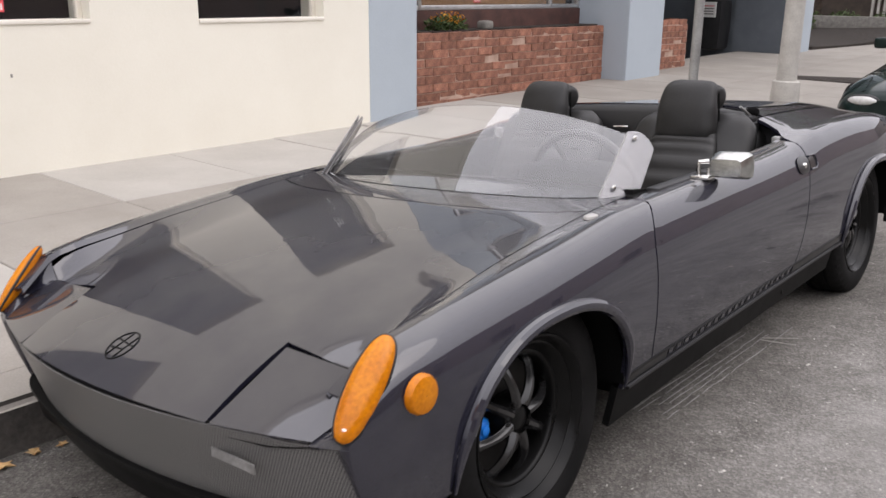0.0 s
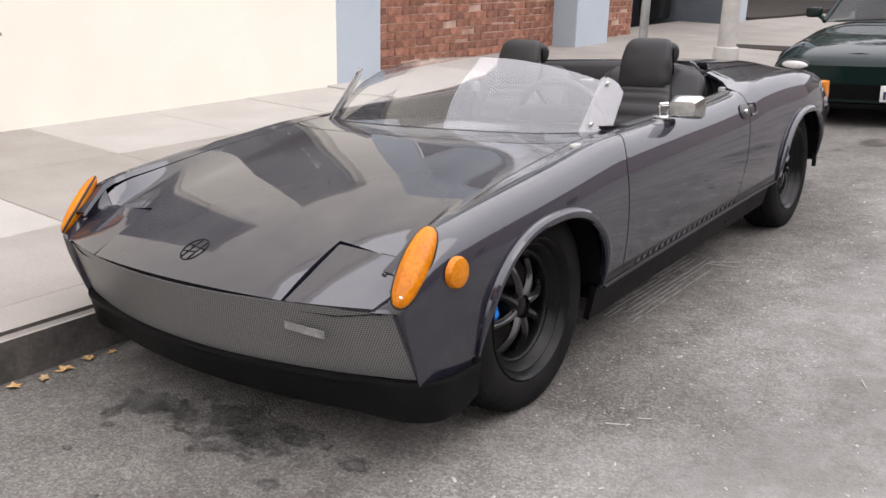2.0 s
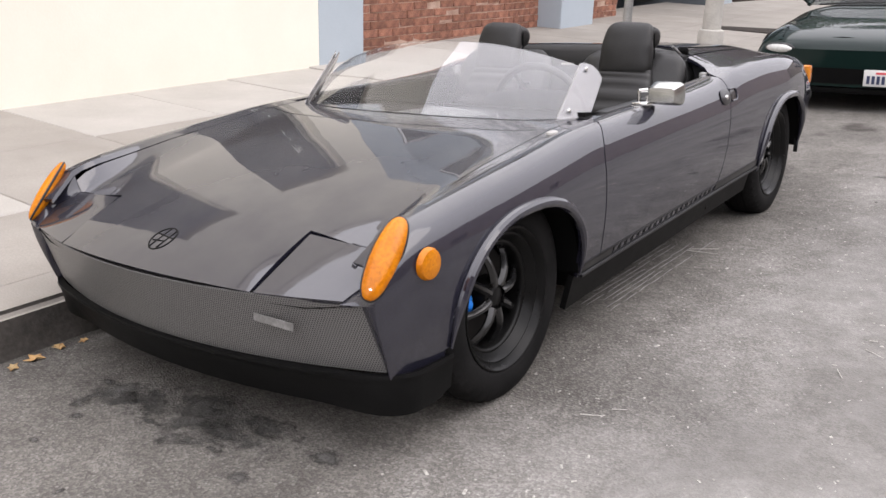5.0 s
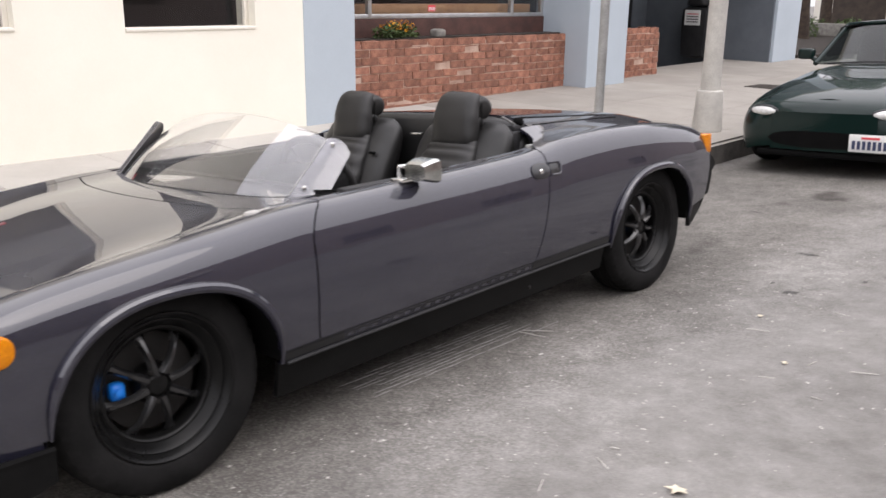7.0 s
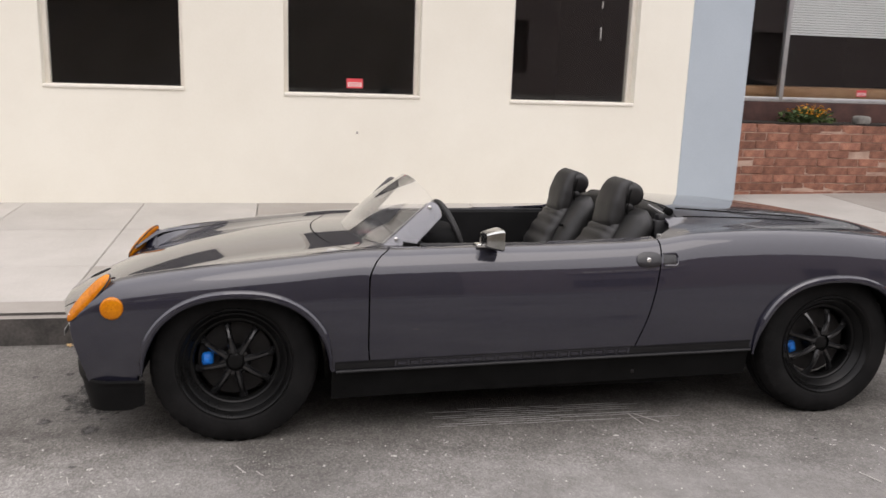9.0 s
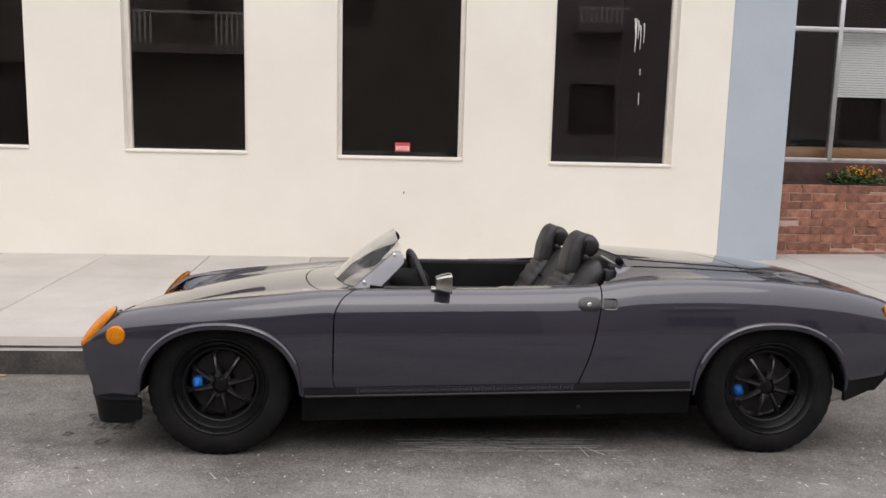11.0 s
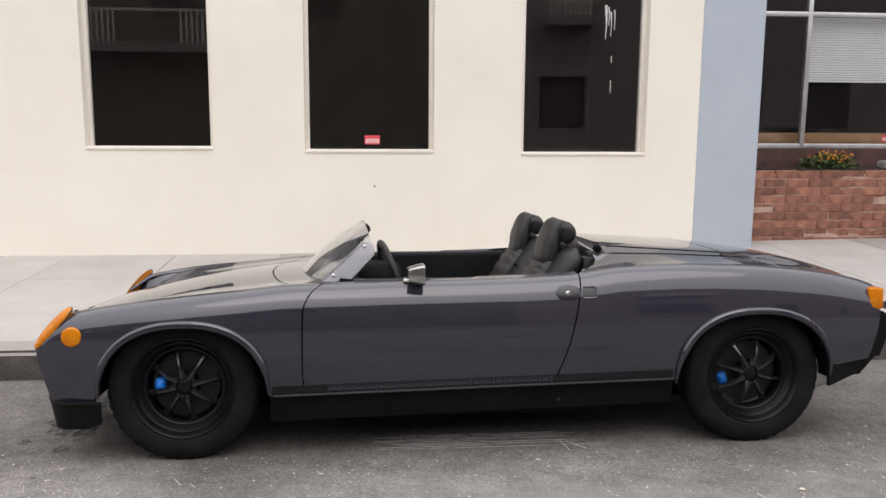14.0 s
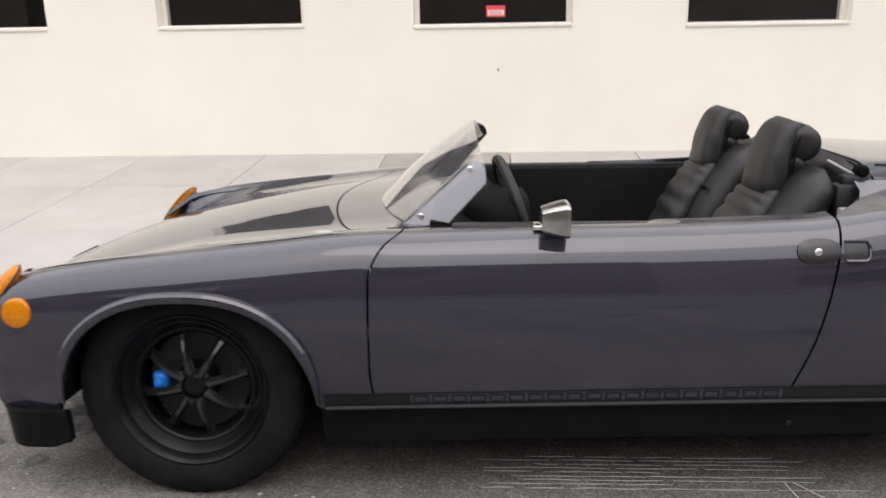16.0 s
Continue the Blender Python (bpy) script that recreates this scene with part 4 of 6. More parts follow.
# ---- wheels ----
def wheel_mesh():
    tyre = lathe([(-0.18, 0.205), (-0.187, 0.225), (-0.187, 0.26), (-0.174, 0.292), (-0.157, 0.304), (-0.142, 0.307), (-0.140, 0.300), (-0.130, 0.300), (-0.128, 0.308), (-0.106, 0.308), (-0.104, 0.301), (-0.094, 0.301), (-0.092, 0.308), (-0.070, 0.308), (-0.068, 0.301), (-0.058, 0.301), (-0.056, 0.307), (-0.030, 0.304), (-0.021, 0.299), (-0.012, 0.291), (-0.001, 0.264), (0.001, 0.240), (-0.001, 0.222), (-0.004, 0.214), (-0.010, 0.207), (-0.02, 0.200)], 120)
    # cross cuts in the shoulder of the tread
    for v in tyre.verts:
        r, turn = math.hypot(v.co.y, v.co.z), math.atan2(v.co.z, v.co.y) % (2 * math.pi)
        if -0.034 < v.co.x < -0.015 and r > 0.29 and round(turn / (2 * math.pi) * 120) % 3 == 0:
            v.co.y, v.co.z = v.co.y * 0.984, v.co.z * 0.984
    rim = lathe([(-0.18, 0.205), (-0.17, 0.19), (-0.12, 0.153), (-0.075, 0.149), (-0.055, 0.151), (-0.050, 0.155), (-0.048, 0.159), (-0.049, 0.164), (-0.034, 0.175), (-0.026, 0.182), (-0.023, 0.185), (-0.024, 0.189), (-0.012, 0.196), (-0.006, 0.201), (-0.002, 0.205), (-0.003, 0.209), (-0.010, 0.211)], 72)
    hub = lathe([(-0.09, 0.06), (-0.062, 0.056), (-0.050, 0.050), (-0.052, 0.034), (-0.047, 0.030), (-0.044, 0.024), (-0.043, 0.001)], 32)

    def f(u, v):
        r = lerp(0.034, 0.150, u)
        an = 2 * math.pi * v
        wdt = 0.0104 + 0.005 * (1 - u) ** 2 + 0.010 * max(0, (u - 0.62) / 0.38) ** 2
        x = lerp(-0.050, -0.082, u ** 1.5) + 0.010 * math.sin(math.pi * u)
        c, s_ = math.cos(an), math.sin(an)
        # a raised rib on a flat web
        return (x + (0.013 * s_ ** 3 if s_ > 0 else 0.010 * s_), wdt * math.copysign(abs(c) ** 0.7, c), r)
    spoke = grid(14, 14, f, wrap=True)
    disc = lathe([(-0.125, 0.05), (-0.125, 0.135), (-0.105, 0.138), (-0.105, 0.05)], 40)
    nut = box(-0.052, -0.040, -0.007, 0.007, -0.007, 0.007, 0.002)
    return [finish(*q) for q in (("tyre", tyre, M_RUBBER), ("rim", rim, M_BARREL), ("hub_cap", hub, M_BARREL), ("spoke", spoke, M_RIM), ("brake_disc", disc, M_IRON), ("wheel_nut", nut, M_IRON))]


W = wheel_mesh()
bm = box(-0.118, -0.078, -0.027, 0.027, -0.024, 0.020, 0.014)
join(bm, lathe([(-0.079, 0.013), (-0.074, 0.012), (-0.072, 0.008), (-0.072, 0.0005)], 14))
caliper_me = finish("caliper", bm, M_CALIPER, 50)


def wheel(x, y, z, side, spin, clamp):
    hub_ob = new("wheel")
    hub_ob.parent = roadster
    hub_ob.matrix_basis = pose(x, y, z) @ (pose(0, 0, 0) if side > 0 else pose(0, 0, 0, 0, 0, 180))
    tagged(hub_ob, "black eight-spoke alloy wheel with a blue brake caliper")
    def sub(me, m=Matrix.Identity(4), label=""):
        o = new(me.name.split(".")[0], me)
        o.parent = hub_ob
        o.matrix_basis = m
        return tagged(o, label)
    sub(W[0], label="black rubber tyre"), sub(W[1]), sub(W[2]), sub(W[4])
    for k in range(8):
        sub(W[3], pose(0, 0, 0, spin + 45 * k, 0, 0))
    for k in range(5):
        sub(W[5], pose(0, 0, 0, spin + 11 + 72 * k) @ pose(0, 0, 0.046))
    a = clamp if side > 0 else -clamp
    sub(caliper_me, pose(0, 0, 0, a, 0, 0) @ pose(0.012 if clamp < 100 else -0.012, 0, 0.104 if clamp < 100 else 0.112), "bright blue brake caliper")
    return hub_ob


for s in (1, -1):
    wheel(s * 0.742, -0.018, 0.302, s, 12, 88)
    wheel(s * 0.752, 2.422, 0.298, s, 30, 106)


# ---- roadster: rear, cockpit ----
def deck_mid(u, v):
    x = lerp(-0.546, 0.546, v)
    y = lerp(2.36, tail_y(x) - 0.01, u)
    return (x, y, top_z(x, y))


part("trunk_lid", thick(grid(16, 24, deck_mid), 0.012), M_PAINT, roadster, "glossy slate grey rear lid")
part("engine_cover", thick(grid(14, 24, lambda u, v: (lerp(-0.545, 0.545, v), lerp(1.80, 2.352, u), top_z(lerp(-0.545, 0.545, v), lerp(1.80, 2.352, u)))), 0.012), M_PAINT, roadster)
part("body_shell", grid(20, 20, lambda u, v: (lerp(-0.66, 0.66, v), lerp(1.75, 3.0, u), top_z(lerp(-0.66, 0.66, v), lerp(1.75, 3.0, u)) - 0.02)), M_GAP, roadster)
# tail
part("tail_panel", thick(grid(6, 24, lambda u, v: (lerp(-0.745, 0.745, v), tail_y(lerp(-0.745, 0.745, v)) - 0.03 * u, lerp(min(0.668, top_z(min(0.64, abs(lerp(-0.745, 0.745, v))), 2.985)), 0.365, u))), 0.012), M_PAINT, roadster)
for s in (1, -1):
    lamp = part("tail_lamp", box(s * 0.69, s * 0.757, 2.938, 3.006, 0.580, 0.676, 0.010), M_AMBER, roadster, "amber and red wraparound tail lamp")
    part("lens", box(s * 0.45, s * 0.688, 2.975, 3.021, 0.582, 0.674, 0.010), M_RED, lamp, "red tail lens")


def tail_bar(profile, name, label, reach=0.748):
    """A bar across the tail: a side profile of (y, z) carried along the plan curve."""
    def f(u, v):
        a = lerp(-1, 1, u)
        y, z = profile[int(round(v * len(profile))) % len(profile)]
        return (reach * a, y + 0.035 * (1 - abs(a) ** 2.5), z)
    bm = grid(28, len(profile), f, wrap=True)
    bmesh.ops.holes_fill(bm, edges=[e for e in bm.edges if e.is_boundary])
    return part(name, bm, M_SATIN, roadster, label, 30)


tail_bar([(2.945, 0.535), (2.985, 0.570), (3.005, 0.572), (3.034, 0.556), (3.062, 0.526), (3.062, 0.508), (3.030, 0.484), (2.945, 0.484)], "rear_bumper", "black rubber-topped rear bumper")
tail_bar([(2.935, 0.483), (3.034, 0.483), (3.038, 0.465), (3.004, 0.372), (2.935, 0.366)], "bumper_skirt", "dark lower face of the rear bumper", 0.744)
tail_bar([(2.940, 0.362), (2.984, 0.368), (2.962, 0.342), (2.915, 0.290), (2.87, 0.285), (2.90, 0.33)], "rear_valance", "satin black rear valance", 0.738)
for s in (1, -1):
    def low_side(u, v):
        y = lerp(2.752 + 0.006 * (1 - u), 2.962 - 0.03 * u, v)
        return (s * (waist(min(y, 3.03)) - lerp(0.012, 0.03, v)), y, lerp(lerp(0.344, 0.366, v), lerp(0.249, 0.308, v), u))
    part("rear_valance", thick(grid(4, 10, low_side), 0.02), M_SATIN, roadster)

def rounded_block(w, d, h, bev, bulge=0.0, taper=1.0):
    bm = box(-w / 2, w / 2, -d / 2, d / 2, 0, h)
    bmesh.ops.subdivide_edges(bm, edges=bm.edges[:], cuts=5, use_grid_fill=True)
    for v in bm.verts:
        x, y, z = v.co.x / (w / 2), v.co.y / (d / 2), v.co.z / (h / 2) - 1
        k = (abs(x) ** 4 + abs(y) ** 4 + abs(z) ** 4) ** 0.25
        m = max(abs(x), abs(y), abs(z))
        f = lerp(1.0, m / k if k else 1, bev)
        x, y, z = x * f, y * f, z * f
        x *= lerp(1, taper, (z + 1) / 2)
        v.co = (x * w / 2, y * d / 2 * (1 + bulge * (1 - x * x) * (1 if y < 0 else 0)), (z + 1) * h / 2)
    return bm


# cockpit tub
tub = bmesh.new()
box(-0.66, 0.66, 0.60, 1.80, 0.14, 0.17, bm=tub)
part("floor_pan", tub, M_CARPET, roadster)
for s in (1, -1):
    part("door_trim", box(s * 0.61, s * 0.672, 0.60, 1.66, 0.16, 0.722, 0.01), M_DASH, roadster, "black inner door trim")
deck_end = grid(4, 24, lambda u, v: (lerp(-0.67, 0.67, v), 1.797, lerp(0.62, top_z(lerp(-0.67, 0.67, v), 1.80) - 0.006, u)))
part("deck_end", thick(deck_end, 0.008), M_PLASTIC, roadster, "black panel closing the front of the rear deck")
roll = rounded_block(1.16, 0.16, 0.66, 0.62)
roll.transform(pose(0, 1.76, 0.205, -4, 0, 0))
part("bulkhead_pad", roll, M_LEATHER, roadster, "black padded rear bulkhead", 80)
part("catch", box(-0.035, 0.035, 1.672, 1.682, 0.775, 0.787, 0.003), M_CHROME, roadster, "small bright catch")
for s in (1, -1):
    # roof anchor: a small black casting with a knob, a lever and a stay rod
    cast = box(s * 0.475, s * 0.545, 1.704, 1.775, 0.68, 0.806, 0.010)
    box(s * 0.485, s * 0.532, 1.725, 1.795, 0.800, 0.830, 0.008, cast)
    anchor = part("roof_anchor", cast, M_PLASTIC, roadster, "black roof anchor behind the seat")
    part("knob", tube([(s * 0.493, 1.775, 0.840), (s * 0.500, 1.775, 0.840), (s * 0.530, 1.775, 0.840), (s * 0.537, 1.775, 0.840)], [0.010, 0.017, 0.017, 0.010], 14), M_GAP, anchor)
    part("lever", tube([(s * 0.515, 1.76, 0.820), (s * 0.515, 1.80, 0.824), (s * 0.518, 1.828, 0.820), (s * 0.518, 1.840, 0.826)], [0.008, 0.007, 0.007, 0.004], 8), M_PLASTIC, anchor)
    part("stay", tube([(s * 0.50, 1.690, 0.868), (s * 0.508, 1.735, 0.842), (s * 0.512, 1.765, 0.826)], 0.005, 8), M_STEEL, anchor)
    part("striker", box(s * 0.628, s * 0.66, 1.672, 1.706, 0.700, 0.762, 0.005), M_STEEL, roadster, "bare metal striker plate")
dash = grid(10, 24, lambda u, v: (lerp(-0.64, 0.64, v), 0.62 + 0.22 * math.sin(math.pi * 0.5 * u) , lerp(0.705, 0.50, u ** 2)))
part("dashboard", thick(dash, 0.03), M_DASH, roadster, "black dashboard")
part("bulkhead", box(-0.66, 0.66, 0.56, 0.62, 0.14, 0.68), M_DASH, roadster)
hood_bin = rounded_block(0.36, 0.20, 0.15, 0.9)
hood_bin.transform(pose(0.33, 0.80, 0.625))
part("gauge_hood", hood_bin, M_DASH, roadster, "black padded gauge hood", 80)
for s in (1, -1):
    # door top rail
    part("door_cap", box(s * 0.645, s * 0.69, 0.68, 1.60, 0.715, 0.735, 0.008), M_PLASTIC, roadster)

# windscreen
def screen(u, v, grow=0.0):
    a = lerp(-1, 1, v)
    x0, y0 = 0.575 * a, 0.44 + 0.130 * abs(a) ** 2.4
    z0 = top_z(x0, y0) + 0.002
    x1, y1, z1 = 0.560 * a, 0.735 + 0.035 * abs(a) ** 2.4, 0.955 - 0.090 * abs(a) ** 2.2
    return (lerp(x0, x1, u), lerp(y0, y1, u), lerp(z0, z1, u) + 0.016 * math.sin(math.pi * u))


pane = part("windscreen", thick(grid(12, 36, screen), 0.004), G_WIND, roadster, "low curved clear plastic windscreen", 60)
for s in (1, -1):
    far_up = 0.0 if s > 0 else 0.016
    def post(u, v):
        inner = Vector((0.572, 0.544, 0.716)).lerp(Vector((0.562, 0.744, 0.896 + far_up)), u)
        outer = Vector((0.640, 0.642, 0.702)).lerp(Vector((0.626, 0.779 + far_up, 0.844 + 1.9 * far_up)), u)
        q = inner.lerp(outer, v)
        drop = 0.010 * max(0.0, u - 0.85) / 0.15 * abs(2 * v - 1) ** 2
        return (s * q.x, q.y - drop, q.z - drop + 0.006 * math.sin(math.pi * v))
    fr = part("windscreen_frame", thick(grid(8, 4, post), 0.006), G_EDGE if s > 0 else M_POST, roadster, "bolted hazy clear side edge of the windscreen" if s > 0 else "bolted dark brown side edge of the windscreen")
    if s < 0:
        part("frame_face", thick(grid(8, 4, lambda u, v: Vector(post(u, v)) + Vector((-0.010, -0.006, 0.004))), 0.003), G_EDGE, fr, "hazy clear outer face")
    part("edge_strip", tube([Vector(post(u, -0.04)) + Vector((s * 0.004, 0, 0.003)) for u in (0.04, 0.3, 0.6, 0.94)], 0.0022, 8), M_STEEL if s > 0 else M_POST, fr)
    for u in (0.13, 0.86):
        e = Vector(post(u, 0.28))
        bolt = lathe([(0.0, 0.008), (0.004, 0.008), (0.006, 0.004), (0.006, 0.0005)], 12)
        bolt.transform(pose(0, 0, 0, 0, 0, 0 if s > 0 else 180))
        bolt.transform(Matrix.Translation((e.x + s * 0.004, e.y, e.z + 0.004)))
        part("bolt", bolt, M_CHROME, fr)

# steering wheel
sw = new("steering_wheel")
sw.parent = roadster
tagged(sw, "black leather-rimmed steering wheel")
sw.matrix_basis = pose(0.33, 0.858, 0.700, 0, 0, 97) @ pose(0, 0, 0, 0, -17, 0)
part("rim", tube([(0, 0.17 * math.cos(2 * math.pi * k / 40), 0.17 * math.sin(2 * math.pi * k / 40)) for k in range(41)], 0.014, 10), M_LEATHER, sw)
for k in range(3):
    a = math.radians(90 + 120 * k + 90)
    part("spoke", tube([(-0.01, 0.02 * math.cos(a), 0.02 * math.sin(a)), (0, 0.165 * math.cos(a), 0.165 * math.sin(a))], 0.009, 6), M_SATIN, sw)
part("hub", lathe([(-0.03, 0.03), (0.0, 0.04), (0.012, 0.035), (0.016, 0.001)], 20), M_PLASTIC, sw)
part("column", tube([(0.0, 0, 0), (-0.3, 0, 0.0)], 0.02, 10), M_PLASTIC, sw)

# seats
def ribbon(path, half, deep, rings, pleat=0):
    """A padded strip across x that follows a side line of (y, z); half widths and half depths along it."""
    n = len(path) - 1
    ts = [k / n for k in range(n + 1)]
    fy, fz = curve_through(*zip(ts, [p[0] for p in path])), curve_through(*zip(ts, [p[1] for p in path]))
    fh, fd = curve_through(*zip(ts, half)), curve_through(*zip(ts, deep))

    def f(u, v):
        t = min(1.0, max(0.0, (u - 0.04) / 0.92))
        e = 0.02
        d = Vector((0, fy(min(1, t + e)) - fy(max(0, t - e)), fz(min(1, t + e)) - fz(max(0, t - e)))).normalized()
        out = Vector((0, -d.z, d.y))
        end = 1.0 if 0.001 < u < 0.999 else 0.35
        if 0.001 < u < 0.045 or 0.955 < u < 0.999:
            end = 0.82
        an = 2 * math.pi * v
        c, s_ = math.cos(an), math.sin(an)
        c, s_ = math.copysign(abs(c) ** 0.55, c), math.copysign(abs(s_) ** 0.75, s_)
        depth = fd(t) * end * (1 - (0.22 * abs(math.cos(math.pi * pleat * t)) ** 6 if pleat else 0))
        p = Vector((0, fy(t), fz(t))) + d * (-0.014 if u < 0.001 else 0.014 if u > 0.999 else 0.0)
        q = p + out * depth * s_ + Vector((fh(t) * lerp(0.8, 1.0, min(1.0, end * 1.2)) * c, 0, 0))
        crease = noise.noise(q * 16) * 0.004 + noise.noise(q * 45) * 0.0012
        return q + out * crease
    bm = grid(rings, 28, f, wrap=True)
    bmesh.ops.holes_fill(bm, edges=[e for e in bm.edges if e.is_boundary])
    return bm


def seat(x):
    st = new("seat")
    st.parent = roadster
    tagged(st, "black leather bucket seat with a raised headrest panel")
    st.matrix_basis = pose(x, 0, 0)
    b = rounded_block(0.50, 0.52, 0.16, 0.9)
    b.transform(pose(0, 1.28, 0.20, 6, 0, 0))
    part("cushion", b, M_SEAT, st, smooth=80)
    # padded back with wide shoulders, pleated front pad, headrest panel that folds over into a roll
    part("backrest", ribbon([(1.46, 0.26), (1.50, 0.42), (1.565, 0.60), (1.625, 0.72), (1.660, 0.795), (1.674, 0.832)], [0.20, 0.245, 0.252, 0.250, 0.238, 0.205], [0.085, 0.085, 0.080, 0.068, 0.056, 0.030], 26), M_SEAT, st, smooth=80)
    part("centre_panel", ribbon([(1.36, 0.30), (1.415, 0.45), (1.475, 0.60), (1.545, 0.72), (1.585, 0.775)], [0.150, 0.158, 0.155, 0.140, 0.122], [0.05, 0.052, 0.05, 0.045, 0.034], 44, pleat=9), M_SEAT, st, smooth=80)
    part("headrest", ribbon([(1.572, 0.730), (1.578, 0.785), (1.587, 0.850), (1.602, 0.905), (1.620, 0.936), (1.642, 0.948)], [0.108, 0.120, 0.118, 0.110, 0.103, 0.094], [0.030, 0.041, 0.039, 0.036, 0.034, 0.030], 24), M_SEAT, st, smooth=80)
    roll_path = [(x, 1.660 - 0.012 * (x / 0.1) ** 2, 0.908 - 0.006 * (x / 0.1) ** 2) for x in (-0.104, -0.098, -0.08, -0.04, 0.0, 0.04, 0.08, 0.098, 0.104)]
    part("headrest_roll", tube(roll_path, [0.030, 0.045, 0.051, 0.052, 0.052, 0.052, 0.051, 0.045, 0.030], 18), M_SEAT, st, smooth=80)
    part("headrest_roll", tube([(x * 0.94, y - 0.016, z - 0.058) for x, y, z in roll_path], [0.014, 0.024, 0.028, 0.030, 0.030, 0.030, 0.028, 0.024, 0.014], 14), M_SEAT, st, smooth=80)
    for s_ in (1, -1):
        part("piping", tube([(s_ * 0.112, 1.618, 0.79), (s_ * 0.113, 1.620, 0.85), (s_ * 0.107, 1.629, 0.905), (s_ * 0.098, 1.648, 0.948)], 0.003, 6), M_GAP, st)
        part("piping", tube([(s_ * 0.235, 1.46, 0.40), (s_ * 0.243, 1.52, 0.58), (s_ * 0.236, 1.585, 0.71), (s_ * 0.215, 1.63, 0.795)], 0.005, 6), M_LEATHER, st)
    part("bolster_tag", box(0.170, 0.205, 1.520, 1.535, 0.700, 0.712, 0.003), M_GAP, st)


seat(0.335), seat(-0.32)

# door mirror
mir = new("door_mirror")
mir.parent = roadster
tagged(mir, "square chrome door mirror on a short stalk")
def mshell(u, v):
    an = 2 * math.pi * v
    c, s_ = math.cos(an), math.sin(an)
    sq = max(abs(c), abs(s_))
    cx, cz = c * lerp(1, 1 / sq, 0.85), s_ * lerp(1, 1 / sq, 0.85)
    k = 0.95 if u < 0.04 else 1 - 0.40 * u ** 1.5
    return (0.785 + cx * 0.060 * (1 - 0.22 * u ** 1.5), 0.968 - 0.066 * u, 0.766 + cz * 0.042 * k)


bm = grid(12, 28, mshell, wrap=True)
bmesh.ops.holes_fill(bm, edges=[e for e in bm.edges if e.is_boundary])
part("housing", bm, M_MIRROR, mir, "square chrome housing")
part("stalk", tube([(0.700, 0.915, 0.732), (0.698, 0.912, 0.758), (0.700, 0.915, 0.778), (0.726, 0.925, 0.780)], 0.007, 8), M_CHROME, mir)
part("stalk", tube([(0.722, 0.93, 0.736), (0.722, 0.93, 0.76)], 0.006, 8), M_CHROME, mir)
part("foot", box(0.682, 0.742, 0.885, 0.955, 0.728, 0.741, 0.005), M_CHROME, mir)


# ---- roadster: small fittings ----
def on_side(y, z, out=0.0, s=1):
    return Vector((s * (side_x(y, z) + out), y, z))


def side_patch(y0, y1, za, zb, nu, nv, s, out=0.0016, deep=0.0012):
    """A thin piece lying on the body side between two lines of height."""
    bm = grid(nu, nv, lambda u, v: on_side(lerp(y0, y1, u), lerp(za(lerp(y0, y1, u)), zb(lerp(y0, y1, u)), v), out, s))
    return thick(bm, deep)


for s in (1, -1):
    # door handle: dark oval plate, bright button, grip recess behind the seam
    def oval(u, v):
        r, an = u, 2 * math.pi * v
        c, s_ = math.cos(an), math.sin(an)
        y = 1.577 + 0.052 * r * math.copysign(abs(c) ** 0.8, c)
        z = 0.679 + 0.030 * r * math.copysign(abs(s_) ** 0.8, s_)
        return on_side(y, z, 0.004 + 0.004 * (1 - r ** 4), s)
    h = part("door_handle", grid(5, 28, oval, wrap=True), M_HANDLE, roadster, "dark oval push-button door handle")
    btn = lathe([(0, 0.010), (0.006, 0.010), (0.009, 0.007), (0.009, 0.0005)], 16)
    btn.transform(pose(0, 0, 0, 0, 0, 0 if s > 0 else 180))
    btn.transform(Matrix.Translation(on_side(1.572, 0.678, 0.006, s)))
    part("button", btn, M_CHROME, h, "round chrome push button")
    grip = [(1.640, 0.702), (1.690, 0.702), (1.697, 0.690), (1.697, 0.665), (1.688, 0.656), (1.640, 0.656)]
    part("handle_recess", side_patch(1.638, 1.690, lambda y: 0.658, lambda y: 0.702, 6, 5, s), M_RIM, roadster, "dark glossy grip recess")
    part("recess_edge", tube([on_side(y, z, 0.003, s) for y, z in grip], 0.004, 6), M_PAINT, roadster)
    # stripe along the sill: solid ends, hollow bars between pinstripes
    top_line = lambda y: 0.3065 + 0.0195 * (y - 0.325)
    low_line = lambda y: 0.2725 + 0.0195 * (y - 0.325)
    for y0, y1 in ((0.345, 0.570), (1.515, 2.035)):
        part("stripe", side_patch(y0, y1, lambda y: low_line(y) + 0.004, lambda y: top_line(y) - 0.004, 20, 3, s), M_STRIPE, roadster, "solid black sill stripe")
    for line, w in ((top_line, 0.0022), (low_line, 0.0022)):
        part("pinstripe", side_patch(0.345, 2.035, lambda y: line(y) - w, lambda y: line(y) + w, 60, 1, s), M_STRIPE, roadster)
    for k in range(19):
        ya = 0.578 + 0.0492 * k
        yb, w = ya + 0.040, 0.0042
        bars = bmesh.new()
        zl, zt = low_line(ya) + 0.006, top_line(ya) - 0.006
        for q0, q1, p0, p1 in ((ya, ya + w, zl, zt), (yb - w, yb, zl, zt), (ya, yb, zt - w * 0.8, zt), (ya, yb, zl, zl + w * 0.8)):
            join(bars, side_patch(q0, q1, lambda y: p0, lambda y: p1, 1, 1, s))
        part("lettering_bar", bars, M_STRIPE, roadster, smooth=0)

# round ornament on the lid
def on_top(x, y, out=0.0):
    return Vector((x, y, top_z(x, y) + out))


